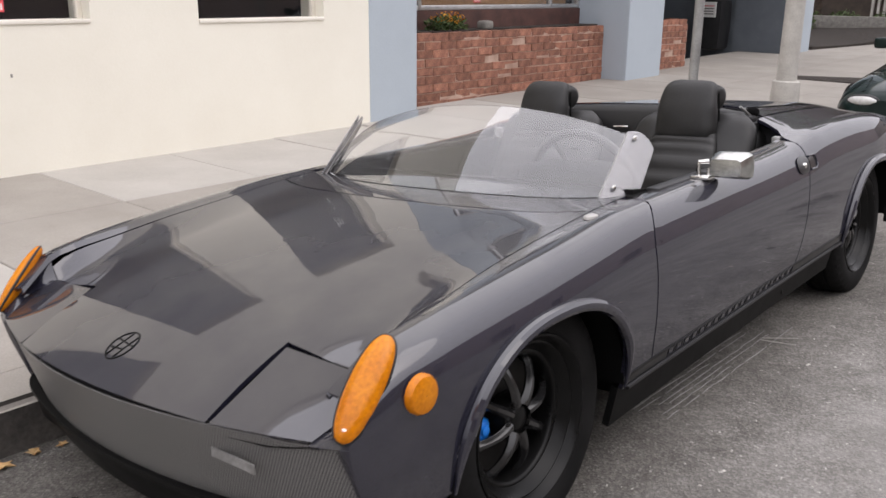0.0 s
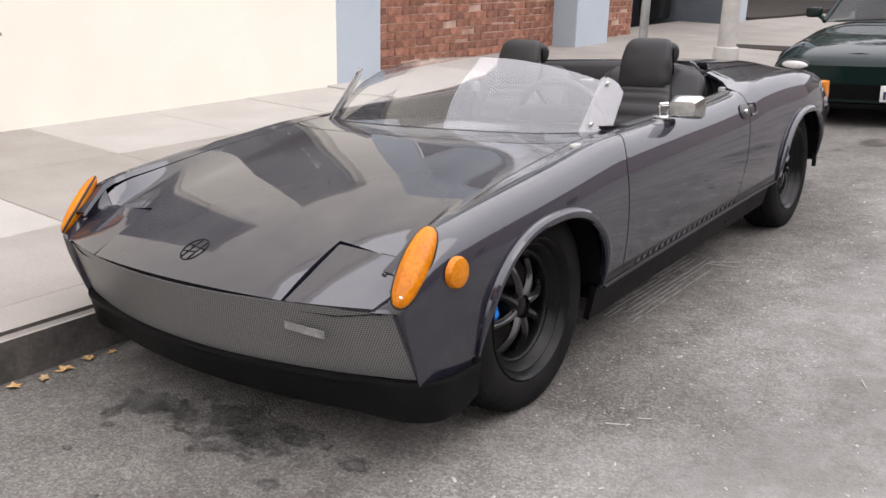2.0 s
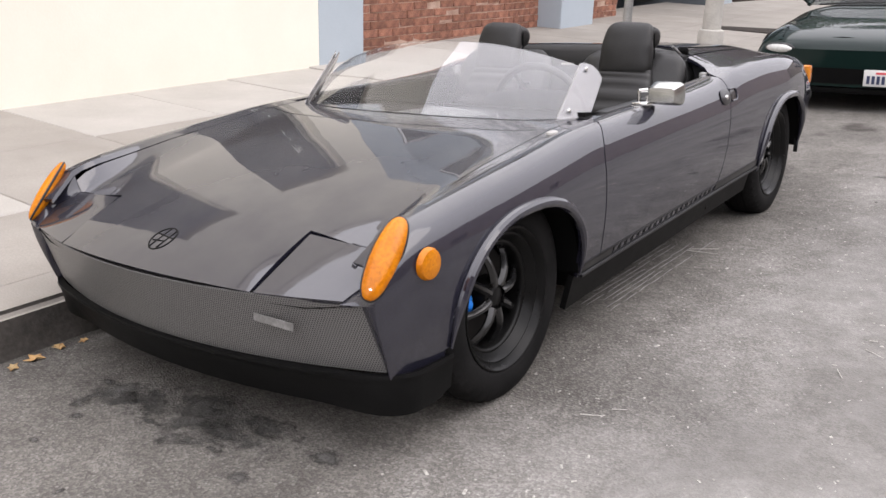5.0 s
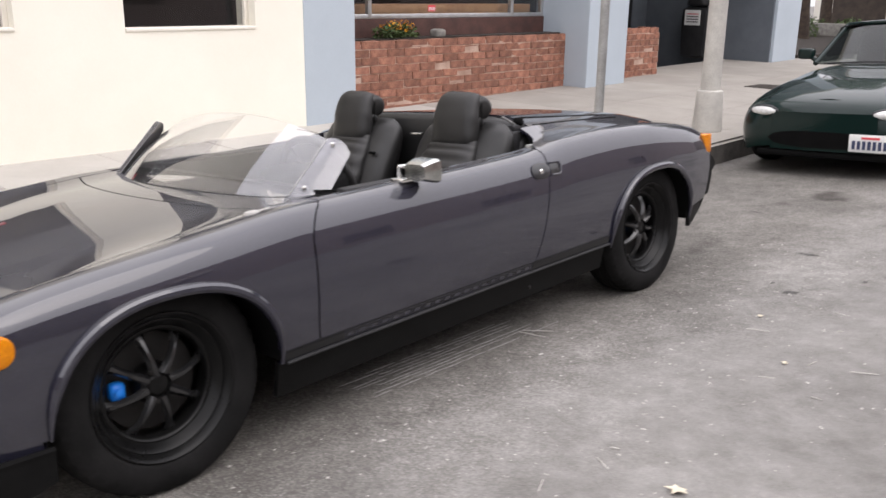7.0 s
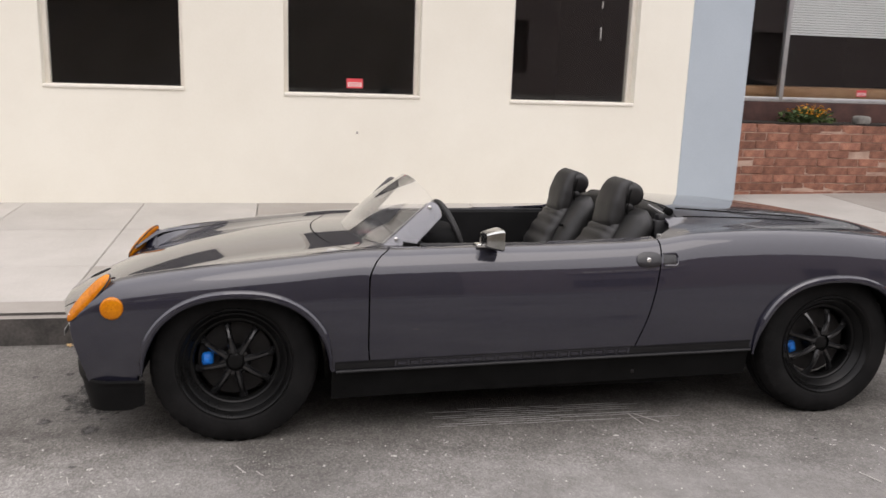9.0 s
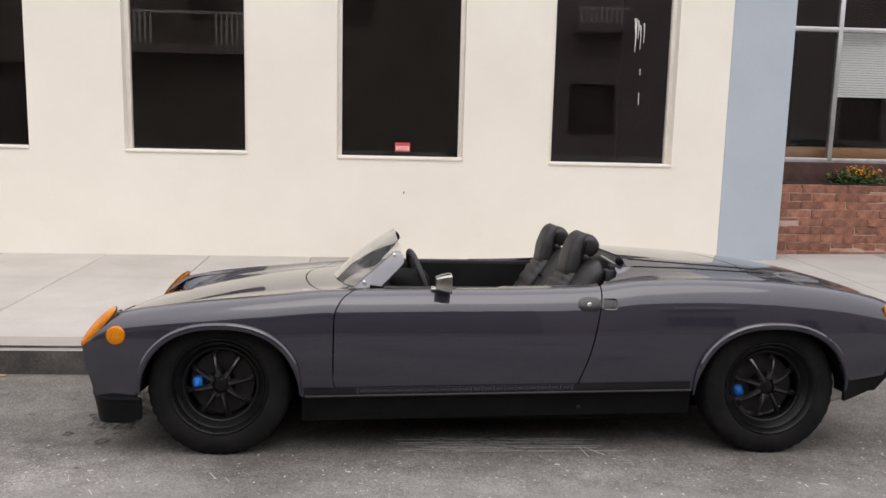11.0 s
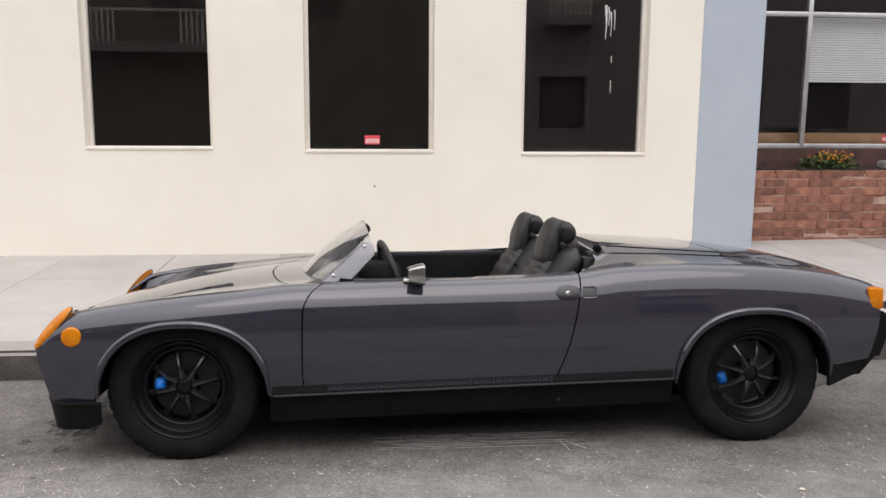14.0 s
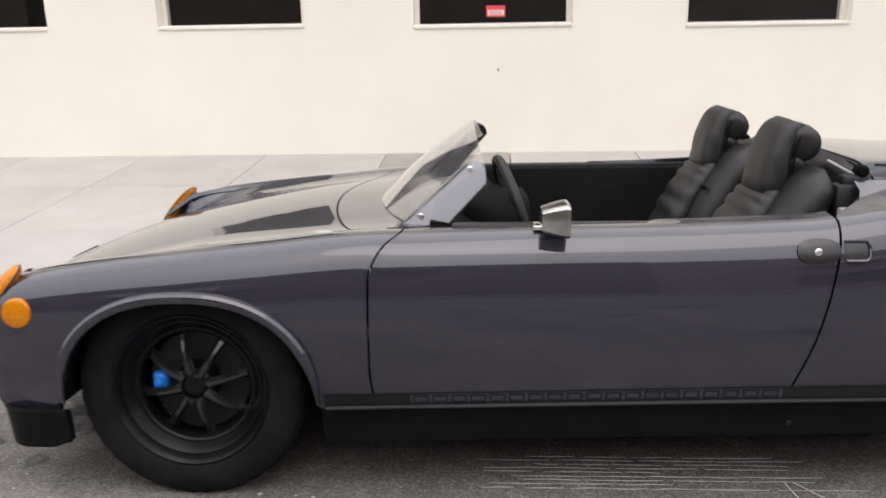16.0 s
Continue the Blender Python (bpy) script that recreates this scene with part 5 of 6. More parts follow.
orn = part("ornament", tube([on_top(0.0 + 0.040 * math.cos(2 * math.pi * k / 32), -0.603 + 0.040 * math.sin(2 * math.pi * k / 32), 0.0) for k in range(33)], 0.0024, 6), M_SATIN, roadster, "thin dark round ornament with crossing bars")
for pts in (((-0.034, -0.590), (0.034, -0.598)), ((-0.018, -0.637), (-0.006, -0.568)), ((0.012, -0.638), (0.022, -0.570)), ((-0.030, -0.615), (0.012, -0.612))):
    part("bar", tube([on_top(*pts[0], 0.001), on_top(*pts[1], 0.0)], 0.0022, 6), M_SATIN, orn)
cap = lathe([(0.0, 0.017), (0.006, 0.016), (0.009, 0.010), (0.009, 0.0005)], 18)
cap.transform(pose(0, 0, 0, 0, -90, 0))
cap.transform(Matrix.Translation((0.672, 0.345, top_z(0.672, 0.345) - 0.001)) @ Matrix.Diagonal((1, 1.5, 1, 1)))
part("washer_nozzle", cap, M_SILVER, roadster, "small dull silver washer nozzle")
M_BADGE = material("faint_grey_badge", (0.22, 0.215, 0.21), (0.30, 0.295, 0.29), 30, 0.5, metal=0.3, bump=0, grain=0.3)
# emblem bars behind the grille mesh
part("grille_badge", thick(grid(2, 6, lambda u, v: (lerp(0.40, 0.53, v), nose_y(0.46) + 0.012 - 0.02 * 0 + lerp(0.0, 0.006, v) - 0.006, lerp(0.405, 0.385, u) - 0.004 * v)), 0.003), M_BADGE, roadster, "small faint grey badge on the grille")
# trim strips along the rear deck
for s in (1, -1):
    for x0, x1 in ((0.47, 0.50), (0.545, 0.553)):
        part("deck_trim", tube([on_top(s * lerp(x0, x1, k / 14), 1.83 + 0.62 * k / 14, 0.001) for k in range(15)], 0.0022, 6), M_GAP, roadster, "thin deck trim strip" if x0 < 0.5 else "")

# pale silencer end behind each rear wheel
for s in (1, -1):
    b = rounded_block(0.20, 0.12, 0.15, 0.7)
    b.transform(pose(s * 0.58, 2.775, 0.215, 14, 0, 0))
    part("silencer", b, M_SILVER, roadster, "dull pale metal silencer behind the rear wheel", 80)


# ---- the green car behind ----
GX, GY = -0.52, 5.72
green = empty("green_roadster", pose(GX, GY, road_z(-0.6, 6.5) - 0.0) @ pose(0, 0, 0, 0, -3.5, 0), "dark green small sports car parked nose out behind the grey one", "car")
g_half = curve_through((0.0, 0.40), (0.03, 0.55), (0.10, 0.68), (0.25, 0.77), (0.5, 0.815), (0.9, 0.835), (2.0, 0.83), (3.2, 0.82), (3.7, 0.74), (3.92, 0.55))
g_top = curve_through((0.0, 0.485), (0.04, 0.54), (0.12, 0.585), (0.3, 0.64), (0.6, 0.70), (0.95, 0.745), (1.3, 0.79), (2.0, 0.80), (2.8, 0.83), (3.5, 0.80), (3.92, 0.66))
g_low = curve_through((0.0, 0.22), (0.1, 0.17), (0.4, 0.16), (3.5, 0.18), (3.92, 0.3))


def g_skin(y, a, grow=0.0):
    """A ring of the green car's skin: a from 0 (left edge underneath) to 1 (right edge underneath)."""
    th = math.pi * a
    w, zt, zl = g_half(y), g_top(y), g_low(y)
    c, s_ = math.cos(th), math.sin(th)
    x = w * math.copysign(abs(c) ** 0.42, c)
    side = abs(s_) ** 0.62
    z = lerp(zl, zt, side) - 0.05 * (abs(x) / w) ** 3 * (1 - abs(c)) + grow
    tuck = 1 - 0.06 * (1 - side) ** 2
    return Vector((x * tuck, y, z))


bm = grid(60, 48, lambda u, v: g_skin(3.92 * u ** 1.5, v))
part("body", thick(bm, 0.01), M_GREEN, green, "glossy dark green body")
part("nose", thick(grid(8, 24, lambda u, v: (lerp(-0.40, 0.40, v), -0.02 + 0.02 * abs(lerp(-1, 1, v)) ** 2, lerp(0.49, 0.20, u))), 0.01), M_GREEN, green)
# mouth
mouth = grid(16, 24, lambda u, v: (lerp(-1, 1, u) * 0.42, -0.026 + 0.02 * abs(lerp(-1, 1, u)) ** 2, 0.285 + (2 * v - 1) * 0.062 * math.sqrt(max(0, 1 - abs(lerp(-1, 1, u)) ** 3))))
part("air_intake", thick(mouth, 0.004), M_GAP, green, "dark oval air intake")
part("lower_lip", box(-0.5, 0.5, -0.015, 0.12, 0.145, 0.19, 0.012), M_GAP, green)
for s in (1, -1):
    lamp = rounded = bmesh.new()
    bmesh.ops.create_uvsphere(lamp, u_segments=20, v_segments=12, radius=1)
    lamp.transform(pose(s * 0.485, 0.055, 0.487, 0, 0, s * 22) @ Matrix.Diagonal((0.138, 0.036, 0.040, 1)))
    dark = bmesh.new()
    bmesh.ops.create_uvsphere(dark, u_segments=20, v_segments=12, radius=1)
    dark.transform(pose(s * 0.485, 0.060, 0.487, 0, 0, s * 22) @ Matrix.Diagonal((0.150, 0.034, 0.048, 1)))
    part("lamp_surround", dark, M_PLASTIC, green)
    part("front_lamp", lamp, M_LAMP, green, "clear oval front lamp")
    seam = tube([g_skin(0.17, 0.5 - s * 0.13, 0.003), g_skin(0.42, 0.5 - s * 0.12, 0.003), g_skin(0.42, 0.5 - s * 0.27, 0.003), g_skin(0.20, 0.5 - s * 0.30, 0.003)], 0.004, 5)
    part("headlight_seam", seam, M_GAP, green)
    arm = rounded_block(0.15, 0.09, 0.10, 0.85)
    arm.transform(pose(s * 0.77, 1.50, 0.825))
    mirror_ob = part("door_mirror", arm, M_GREEN, green, smooth=80)
    part("foot", tube([(s * 0.66, 1.50, 0.80), (s * 0.73, 1.50, 0.85)], 0.025, 8), M_GREEN, mirror_ob)
    for y in (0.72, 2.98):
        wl_ob = new("wheel")
        wl_ob.parent = green
        wl_ob.matrix_basis = pose(s * 0.80, y, 0.285) @ (pose(0, 0, 0) if s > 0 else pose(0, 0, 0, 0, 0, 180)) @ Matrix.Diagonal((1, 0.94, 0.94, 1))
        for k in (0, 1, 2):
            o = new(("tyre", "rim", "hub_cap")[k], W[k])
            o.parent = wl_ob
part("hood_seam", tube([g_skin(0.20, 0.2, 0.002), g_skin(0.13, 0.35, 0.002), g_skin(0.11, 0.5, 0.002), g_skin(0.13, 0.65, 0.002), g_skin(0.20, 0.8, 0.002)], 0.004, 5), M_GAP, green)
plate = part("number_plate", box(0.22, 0.525, -0.040, -0.030, 0.215, 0.345, 0.004), M_WHITE, green, "white number plate with dark characters as bars")
for k in range(7):
    part("bar", box(0.245 + 0.037 * k, 0.268 + 0.037 * k, -0.044, -0.041, 0.235, 0.298), M_PLATE_INK, plate, smooth=0)
part("bar", box(0.31, 0.44, -0.044, -0.041, 0.312, 0.328), M_REDPRINT, plate, smooth=0)
# screen and soft top
def g_screen(u, v):
    a = lerp(-1, 1, v)
    return (a * lerp(0.64, 0.55, u), lerp(1.22 + 0.16 * a * a, 1.78 + 0.08 * a * a, u), lerp(0.79, 1.14, u) - 0.02 * a * a * u)
part("windscreen", thick(grid(8, 16, g_screen), 0.005), G_CAR, green, "raked windscreen", 60)
for s in (1, -1):
    part("screen_pillar", tube([g_screen(u, 1.0 if s > 0 else 0.0) for u in (0, 0.25, 0.5, 0.75, 1)], 0.022, 8), M_GREEN, green)
part("screen_header", tube([g_screen(1, k / 12) for k in range(13)], 0.022, 8), M_GREEN, green)
part("wiper", tube([(-0.5, 1.235, 0.80), (-0.1, 1.22, 0.815), (0.35, 1.24, 0.81)], 0.008, 6), M_PLASTIC, green)
part("soft_top", thick(grid(12, 16, lambda u, v: (lerp(-1, 1, v) * lerp(0.60, 0.62, u), lerp(1.80, 3.05, u), lerp(1.15, 0.83, u ** 2.2) + 0.05 * math.sin(math.pi * u) - 0.05 * abs(lerp(-1, 1, v)) ** 3)), 0.012), M_CARPET, green, "black cloth soft top")
part("cockpit", box(-0.62, 0.62, 1.5, 3.0, 0.50, 0.74), M_CARPET, green)
part("cabin_back", box(-0.56, 0.56, 2.15, 2.95, 0.74, 1.02, 0.04), M_CARPET, green)
for s in (1, -1):
    b = rounded_block(0.42, 0.14, 0.5, 0.9)
    b.transform(pose(s * 0.32, 2.05, 0.6, -14, 0, 0))
    part("seat", b, M_LEATHER, green, smooth=80)
    part("side_window", thick(grid(4, 6, lambda u, v: (s * lerp(0.64, 0.57, u), lerp(1.45, 2.3, v) + 0.3 * u * (1 - v), lerp(0.80, 1.10, u))), 0.004), G_CAR, green, smooth=0)

# ---- street furniture ----
PX, PY = -1.95, 6.60
pz = walk_z(PX, PY)
lamp_post = empty("lamp_post", pose(PX, PY, pz), "pale concrete street lamp post on a tapered base", "lamp post")
prof = [(0.0, 0.134), (0.02, 0.136), (0.34, 0.122), (0.375, 0.117), (0.385, 0.106), (0.385, 0.090), (0.7, 0.086), (2.0, 0.080), (4.0, 0.072), (6.5, 0.062)]
def upright(prof, steps=28):
    b = lathe(prof, steps)
    b.transform(pose(0, 0, 0, 0, -90, 0))
    return b
part("base", upright(prof[:5] + [(0.386, 0.001)]), M_POLE, lamp_post)
part("shaft", upright(prof[5:] + [(6.5, 0.001)]), M_POLE, lamp_post)

sign_post = empty("sign_post", pose(-2.10, 5.02, walk_z(-2.1, 5.02)), "thin galvanised steel sign post in the pavement", "post")
part("post", tube([(0, 0, 0), (0.0, 0, 1.5), (0.0, 0, 2.9)], 0.037, 16), M_STEEL, sign_post)
part("footing", upright([(0.0, 0.085), (0.008, 0.08), (0.02, 0.045), (0.02, 0.001)]), M_POLE, sign_post)

drain = empty("pavement_grate", pose(-2.15, 4.47, walk_z(-2.15, 4.47)), "rusty iron utility grate set in a pale frame in the pavement", "grate")
part("surround", box(-0.30, 0.30, -0.24, 0.24, 0.000, 0.008, 0.003), M_WALK_LIGHT, drain)
part("lid", box(-0.15, 0.15, -0.11, 0.11, 0.008, 0.013, 0.002), M_SOIL, drain)
for k in range(6):
    part("bar", box(-0.14, 0.14, -0.095 + 0.036 * k, -0.085 + 0.036 * k, 0.013, 0.018), M_PLASTIC, drain, smooth=0)

news = empty("street_bin", pose(-6.01, 13.70, walk_z(-6.0, 13.7)), "black upright bin with a domed lid and a white notice", "bin")
b = rounded_block(0.46, 0.48, 0.90, 0.5, 0.0, 1.08)
b.transform(pose(0, 0, 0.02))
part("body", b, M_PLASTIC, news, smooth=60)
b = rounded_block(0.42, 0.42, 0.20, 0.9, 0.0, 0.72)
b.transform(pose(0, 0, 0.92))
part("lid", b, M_PLASTIC, news, smooth=60)
part("notice", box(-0.15, 0.15, -0.262, -0.25, 0.60, 0.86), M_WHITE, news, "white printed notice", 0)
for k in range(4):
    part("bar", box(-0.11, 0.11, -0.266, -0.2625, 0.65 + 0.045 * k, 0.665 + 0.045 * k), M_REDPRINT if k == 3 else M_PLASTIC, news, smooth=0)

# small warning stickers in the panes
def sticker(x, y, z, w, h):
    st = tagged(part("sticker", box(x - 0.001, x + 0.001, y - w / 2, y + w / 2, z, z + h), M_REDPRINT, smooth=0), "small red and white sticker on the window glass", "sticker")
    part("panel", box(x + 0.001, x + 0.002, y - w * 0.42, y + w * 0.42, z + h * 0.15, z + h * 0.6), M_WHITE, st, smooth=0)
    for k in range(3):
        part("bar", box(x + 0.002, x + 0.003, y - w * 0.36, y + w * 0.36, z + h * (0.2 + 0.13 * k), z + h * (0.26 + 0.13 * k)), M_REDPRINT, st, smooth=0)
    return st


sticker(WALL - 0.115, 0.835, 1.10, 0.145, 0.085)
sticker(SHOP + 0.006, 6.42, 1.12, 0.12, 0.07)

# brick planter: soil, plants, stone
tagged(part("planter_soil", box(-5.44, -5.17, 4.61, 8.49, 0.3, 0.845), M_SOIL, smooth=0), "dark soil filling the brick planter", "soil", kind="structure")


def leafy(name, center, spread, count, leaf, mat, seed):
    """A tuft of many small bent leaves on thin stems."""
    rnd = random.Random(seed)
    bm = bmesh.new()
    for _ in range(count):
        a, r, h = rnd.uniform(0, 2 * math.pi), rnd.random() ** 0.6, rnd.random()
        p = Vector((math.cos(a) * r * spread[0], math.sin(a) * r * spread[1], h * spread[2] * (1 - 0.45 * r * r)))
        m = Matrix.Translation(Vector(center) + p) @ Euler((rnd.uniform(-0.9, 0.9), rnd.uniform(-0.9, 0.9), rnd.uniform(0, 6.3))).to_matrix().to_4x4()
        k = leaf * rnd.uniform(0.6, 1.3)
        q = [bm.verts.new(m @ Vector(c)) for c in ((0, -k, 0), (k * 0.4, 0, k * 0.12), (0, k, -k * 0.2), (-k * 0.4, 0, k * 0.12))]
        bm.faces.new((q[0], q[1], q[2]))
        bm.faces.new((q[0], q[2], q[3]))
    return bm


plant = empty("flower_plant", pose(-5.28, 5.66, 0.845), "low orange-flowered plant growing in the brick planter", "plant")
tagged(part("foliage", leafy("foliage", (0, 0, 0), (0.11, 0.34, 0.16), 420, 0.034, M_FOLIAGE, 3), M_FOLIAGE, plant, smooth=0), kind="stuff")
tagged(part("flowers", leafy("flowers", (0, 0.03, 0.07), (0.10, 0.26, 0.12), 90, 0.026, M_FLOWER, 5), M_FLOWER, plant, smooth=0), kind="stuff")
part("stems", tube([(0, -0.2, -0.02), (0.02, -0.1, 0.06), (0, 0.1, 0.09)], 0.006, 5), M_FOLIAGE, plant)
b = rounded_block(0.14, 0.17, 0.10, 0.97)
b.transform(pose(-5.27, 6.30, 0.83))
tagged(part("stone", b, M_STONE, smooth=80), "rounded grey stone lying in the brick planter", "stone")

# planting bed and trees further along
tagged(part("bed_soil", thick(grid(10, 10, lambda u, v: (lerp(-9.0, lerp(-4.75, -3.7, u), v), lerp(15.2, 21.0, u), lerp(0.29, 0.46, u) + 0.03 * math.sin(7 * u + 9 * v))), 0.3, (-7, 18, -5)), M_SOIL), "dark bare soil of a planting bed", "soil", kind="structure")
tagged(part("bed_kerb", box(-9.0, -3.6, 21.0, 21.25, 0.0, 0.72, 0.02), M_STONE), "low concrete edge behind the planting bed", "kerb", kind="structure")
tagged(part("wall_beyond", box(-9.4, -8.85, 27, 27.3, 0, 9.0), M_TRIM, smooth=0), "pale wall beyond the planting bed", "wall", kind="structure")
fence = tagged(part("fence_beyond", box(-8.85, -1.5, 27.0, 27.25, 0, 9.0), M_FENCE, smooth=0), "dark brown timber wall beyond the planting bed", "wall", kind="structure")
for k in range(6):
    part("slat", box(-7.25 + 0.17 * k, -7.18 + 0.17 * k, 26.93, 26.995, 0.5, 5.0), M_POLE, fence, "thin pale upright slat", 0)
tagged(part("wall_street_end", box(-1.5, 12.4, 60, 60.3, 0, 6), M_OPPOSITE, smooth=0), "plain tan wall at the far end of the street", "wall", kind="structure")
tagged(part("tree_well", box(-3.35, -2.35, 10.2, 11.6, 0.0, walk_z(-2.9, 10.9) + 0.006), M_SOIL, smooth=0), "dark earth tree pit in the pavement", "soil", kind="structure")


def tree(name, x, y, z, height, lean, seed, trunk_r=0.16):
    rnd = random.Random(seed)
    t = empty(name, pose(x, y, z), "dark-barked street tree with a loose green crown", "tree", "trees in the planting bed")
    pts = [(lean * (k / 6) ** 2 + 0.05 * math.sin(k * 1.3 + seed), 0.05 * math.cos(k * 1.7), height * 0.55 * k / 6) for k in range(7)]
    part("trunk", tube(pts, [trunk_r * (1 - 0.07 * k) for k in range(7)], 12), M_BARK, t)
    top = Vector(pts[-1])
    bm = None
    for k in range(6):
        a = k * 1.05 + seed
        end = top + Vector((math.cos(a) * 1.1, math.sin(a) * 1.1, height * 0.25 + 0.3 * rnd.random()))
        mid = (top + end) / 2 + Vector((0, 0, 0.25))
        bm = tube([top - Vector((0, 0, 0.15)), mid, end], [0.07, 0.045, 0.015], 7, bm)
    part("limbs", bm, M_BARK, t)
    crown = bmesh.new()
    for k in range(26):
        a, r = rnd.uniform(0, 6.28), rnd.uniform(0.2, 3.6)
        c = top + Vector((math.cos(a) * r + 1.2, math.sin(a) * r, height * 0.2 + rnd.uniform(0.0, 1.8) - 0.06 * r * r))
        join(crown, leafy("c", c, (0.85, 0.85, 0.9), 230, 0.12, M_FOLIAGE, seed * 31 + k))
    tagged(part("crown", crown, M_FOLIAGE, t, smooth=0), kind="stuff")


tree("tree", -6.6, 19.5, 0.36, 7.4, 0.5, 2)
tree("tree", -7.6, 23.5, 0.3, 7.8, -0.4, 4)
tree("tree", -5.2, 24.5, 0.3, 7.0, 0.2, 7, 0.12)
for k, (x, y) in enumerate(((-6.4, 21.9), (-5.4, 22.1), (-7.4, 22.0), (-4.4, 22.3), (-7.0, 20.4))):
    sh = empty("shrub", pose(x, y, 0.38), "low dark green shrub in the planting bed", "shrub", "shrubs in the planting bed")
    tagged(part("leaves", leafy("leaves", (0, 0, 0), (0.45, 0.45, 0.5), 380, 0.06, M_FOLIAGE, 40 + k), M_FOLIAGE, sh, smooth=0), kind="stuff")
    part("stems", tube([(0, 0, -0.02), (0.05, 0, 0.2), (0, 0.08, 0.35)], 0.012, 5), M_BARK, sh)
tagged(part("yellow_post", tube([(-6.3, 18.2, 0.30), (-6.22, 18.2, 1.1), (-6.0, 18.2, 2.2)], 0.05, 10), M_YELLOW), "leaning yellow painted post in the planting bed", "post")


# ---- litter, stains and marks ----
def leaf(x, y, size, turn, seed, mat=M_LEAF):
    rnd = random.Random(seed)
    bm = bmesh.new()
    mid = bm.verts.new((0, 0, 0.004))
    ring = []
    for k in range(10):
        a = 2 * math.pi * k / 10
        r = size * (1.0 if k % 2 else 0.55) * rnd.uniform(0.75, 1.15)
        ring.append(bm.verts.new((r * math.cos(a), r * math.sin(a) * 0.8, 0.006 + rnd.uniform(0, size * 0.3))))
    for k in range(10):
        bm.faces.new((mid, ring[k], ring[(k + 1) % 10]))
    bm.transform(pose(x, y, road_z(x, y), 0, 0, turn))
    tagged(part("leaf", thick(bm, 0.0012, (x, y, -5)), mat, smooth=0), "dry curled leaf lying on the asphalt", "leaf", "fallen leaves")


for k, (x, y, s_, t_) in enumerate(((1.07, 0.862, 0.032, 20), (-1.43, -0.66, 0.035, 80), (-1.45, -0.56, 0.030, 10), (-1.42, -0.74, 0.028, 140), (-1.44, -0.83, 0.030, 50), (-1.45, -0.92, 0.026, 200), (-1.43, -0.48, 0.022, 300), (-1.44, -1.55, 0.03, 33), (-1.46, -1.62, 0.025, 250), (0.60, 2.35, 0.016, 5), (1.2, 2.9, 0.018, 75), (0.9, 1.9, 0.014, 130), (-1.42, 4.0, 0.03, 20), (-1.44, 4.15, 0.026, 110), (-1.43, 4.6, 0.024, 70))):
    leaf(x, y, s_, t_, k, M_PALELEAF if x > 0 else M_LEAF)


def stain(x, y, rx, ry, seed):
    rnd = random.Random(seed)
    bm = bmesh.new()
    ring = []
    for k in range(22):
        a = 2 * math.pi * k / 22
        r = rnd.uniform(0.55, 1.15)
        px, py = x + rx * r * math.cos(a), y + ry * r * math.sin(a)
        ring.append(bm.verts.new((px, py, road_z(px, py) + 0.003)))
    bm.faces.new(ring)
    tagged(part("stain", bm, M_OIL, smooth=0), "dark oil stain soaked into the asphalt", "stain", kind="structure")


for k, (x, y, rx, ry) in enumerate(((-0.29, -0.76, 0.060, 0.052), (-0.66, -0.56, 0.17, 0.10), (-0.50, -0.62, 0.14, 0.06), (-0.84, -0.60, 0.13, 0.07), (-0.40, -0.54, 0.16, 0.08), (-1.0, -0.75, 0.05, 0.05), (-0.93, -0.80, 0.04, 0.03), (-0.72, -0.70, 0.07, 0.025), (-0.45, -0.70, 0.05, 0.022), (-0.15, -0.56, 0.10, 0.05), (-1.05, -0.62, 0.07, 0.03), (-0.60, -1.05, 0.02, 0.025), (0.30, 2.21, 0.012, 0.02), (0.42, 2.86, 0.02, 0.03), (0.75, 3.1, 0.02, 0.035), (-0.9, -0.95, 0.03, 0.018), (-0.35, 4.3, 0.05, 0.03), (0.2, -0.55, 0.02, 0.03), (0.55, 2.75, 0.05, 0.05), (0.35, 3.45, 0.09, 0.03), (0.9, 3.3, 0.06, 0.02), (-0.56, -0.60, 0.50, 0.20), (-0.9, -0.66, 0.26, 0.12))):
    stain(x, y, rx, ry, 70 + k)

# loose grit and dry scraps on the road
grit = bmesh.new()
rnd = random.Random(77)
for k in range(900):
    x = rnd.triangular(-0.3, 1.7, 0.25)
    y, r = rnd.uniform(-1.5, 3.6), rnd.uniform(0.0010, 0.0034) * rnd.choice((0.7, 1.0, 1.0, 1.5))
    if x < 0.1 and -0.45 < y < 2.9 and x < 0.02:
        continue
    z, a = road_z(x, y) + 0.001, rnd.uniform(0, 6.28)
    lng = r * rnd.choice((1.0, 1.3, 2.4))
    c, s_ = math.cos(a), math.sin(a)
    base = [grit.verts.new((x + c * p * lng - s_ * q * r, y + s_ * p * lng + c * q * r, z)) for p, q in ((-1, -0.8), (1, -1), (1.1, 0.9), (-0.9, 1))]
    tip = grit.verts.new((x, y, z + r * 0.9))
    for i in range(4):
        grit.faces.new((base[i], base[(i + 1) % 4], tip))
tagged(part("loose_grit", grit, M_GRIT, smooth=0), "scattered pale grit and dry scraps on the asphalt", "grit", kind="stuff")

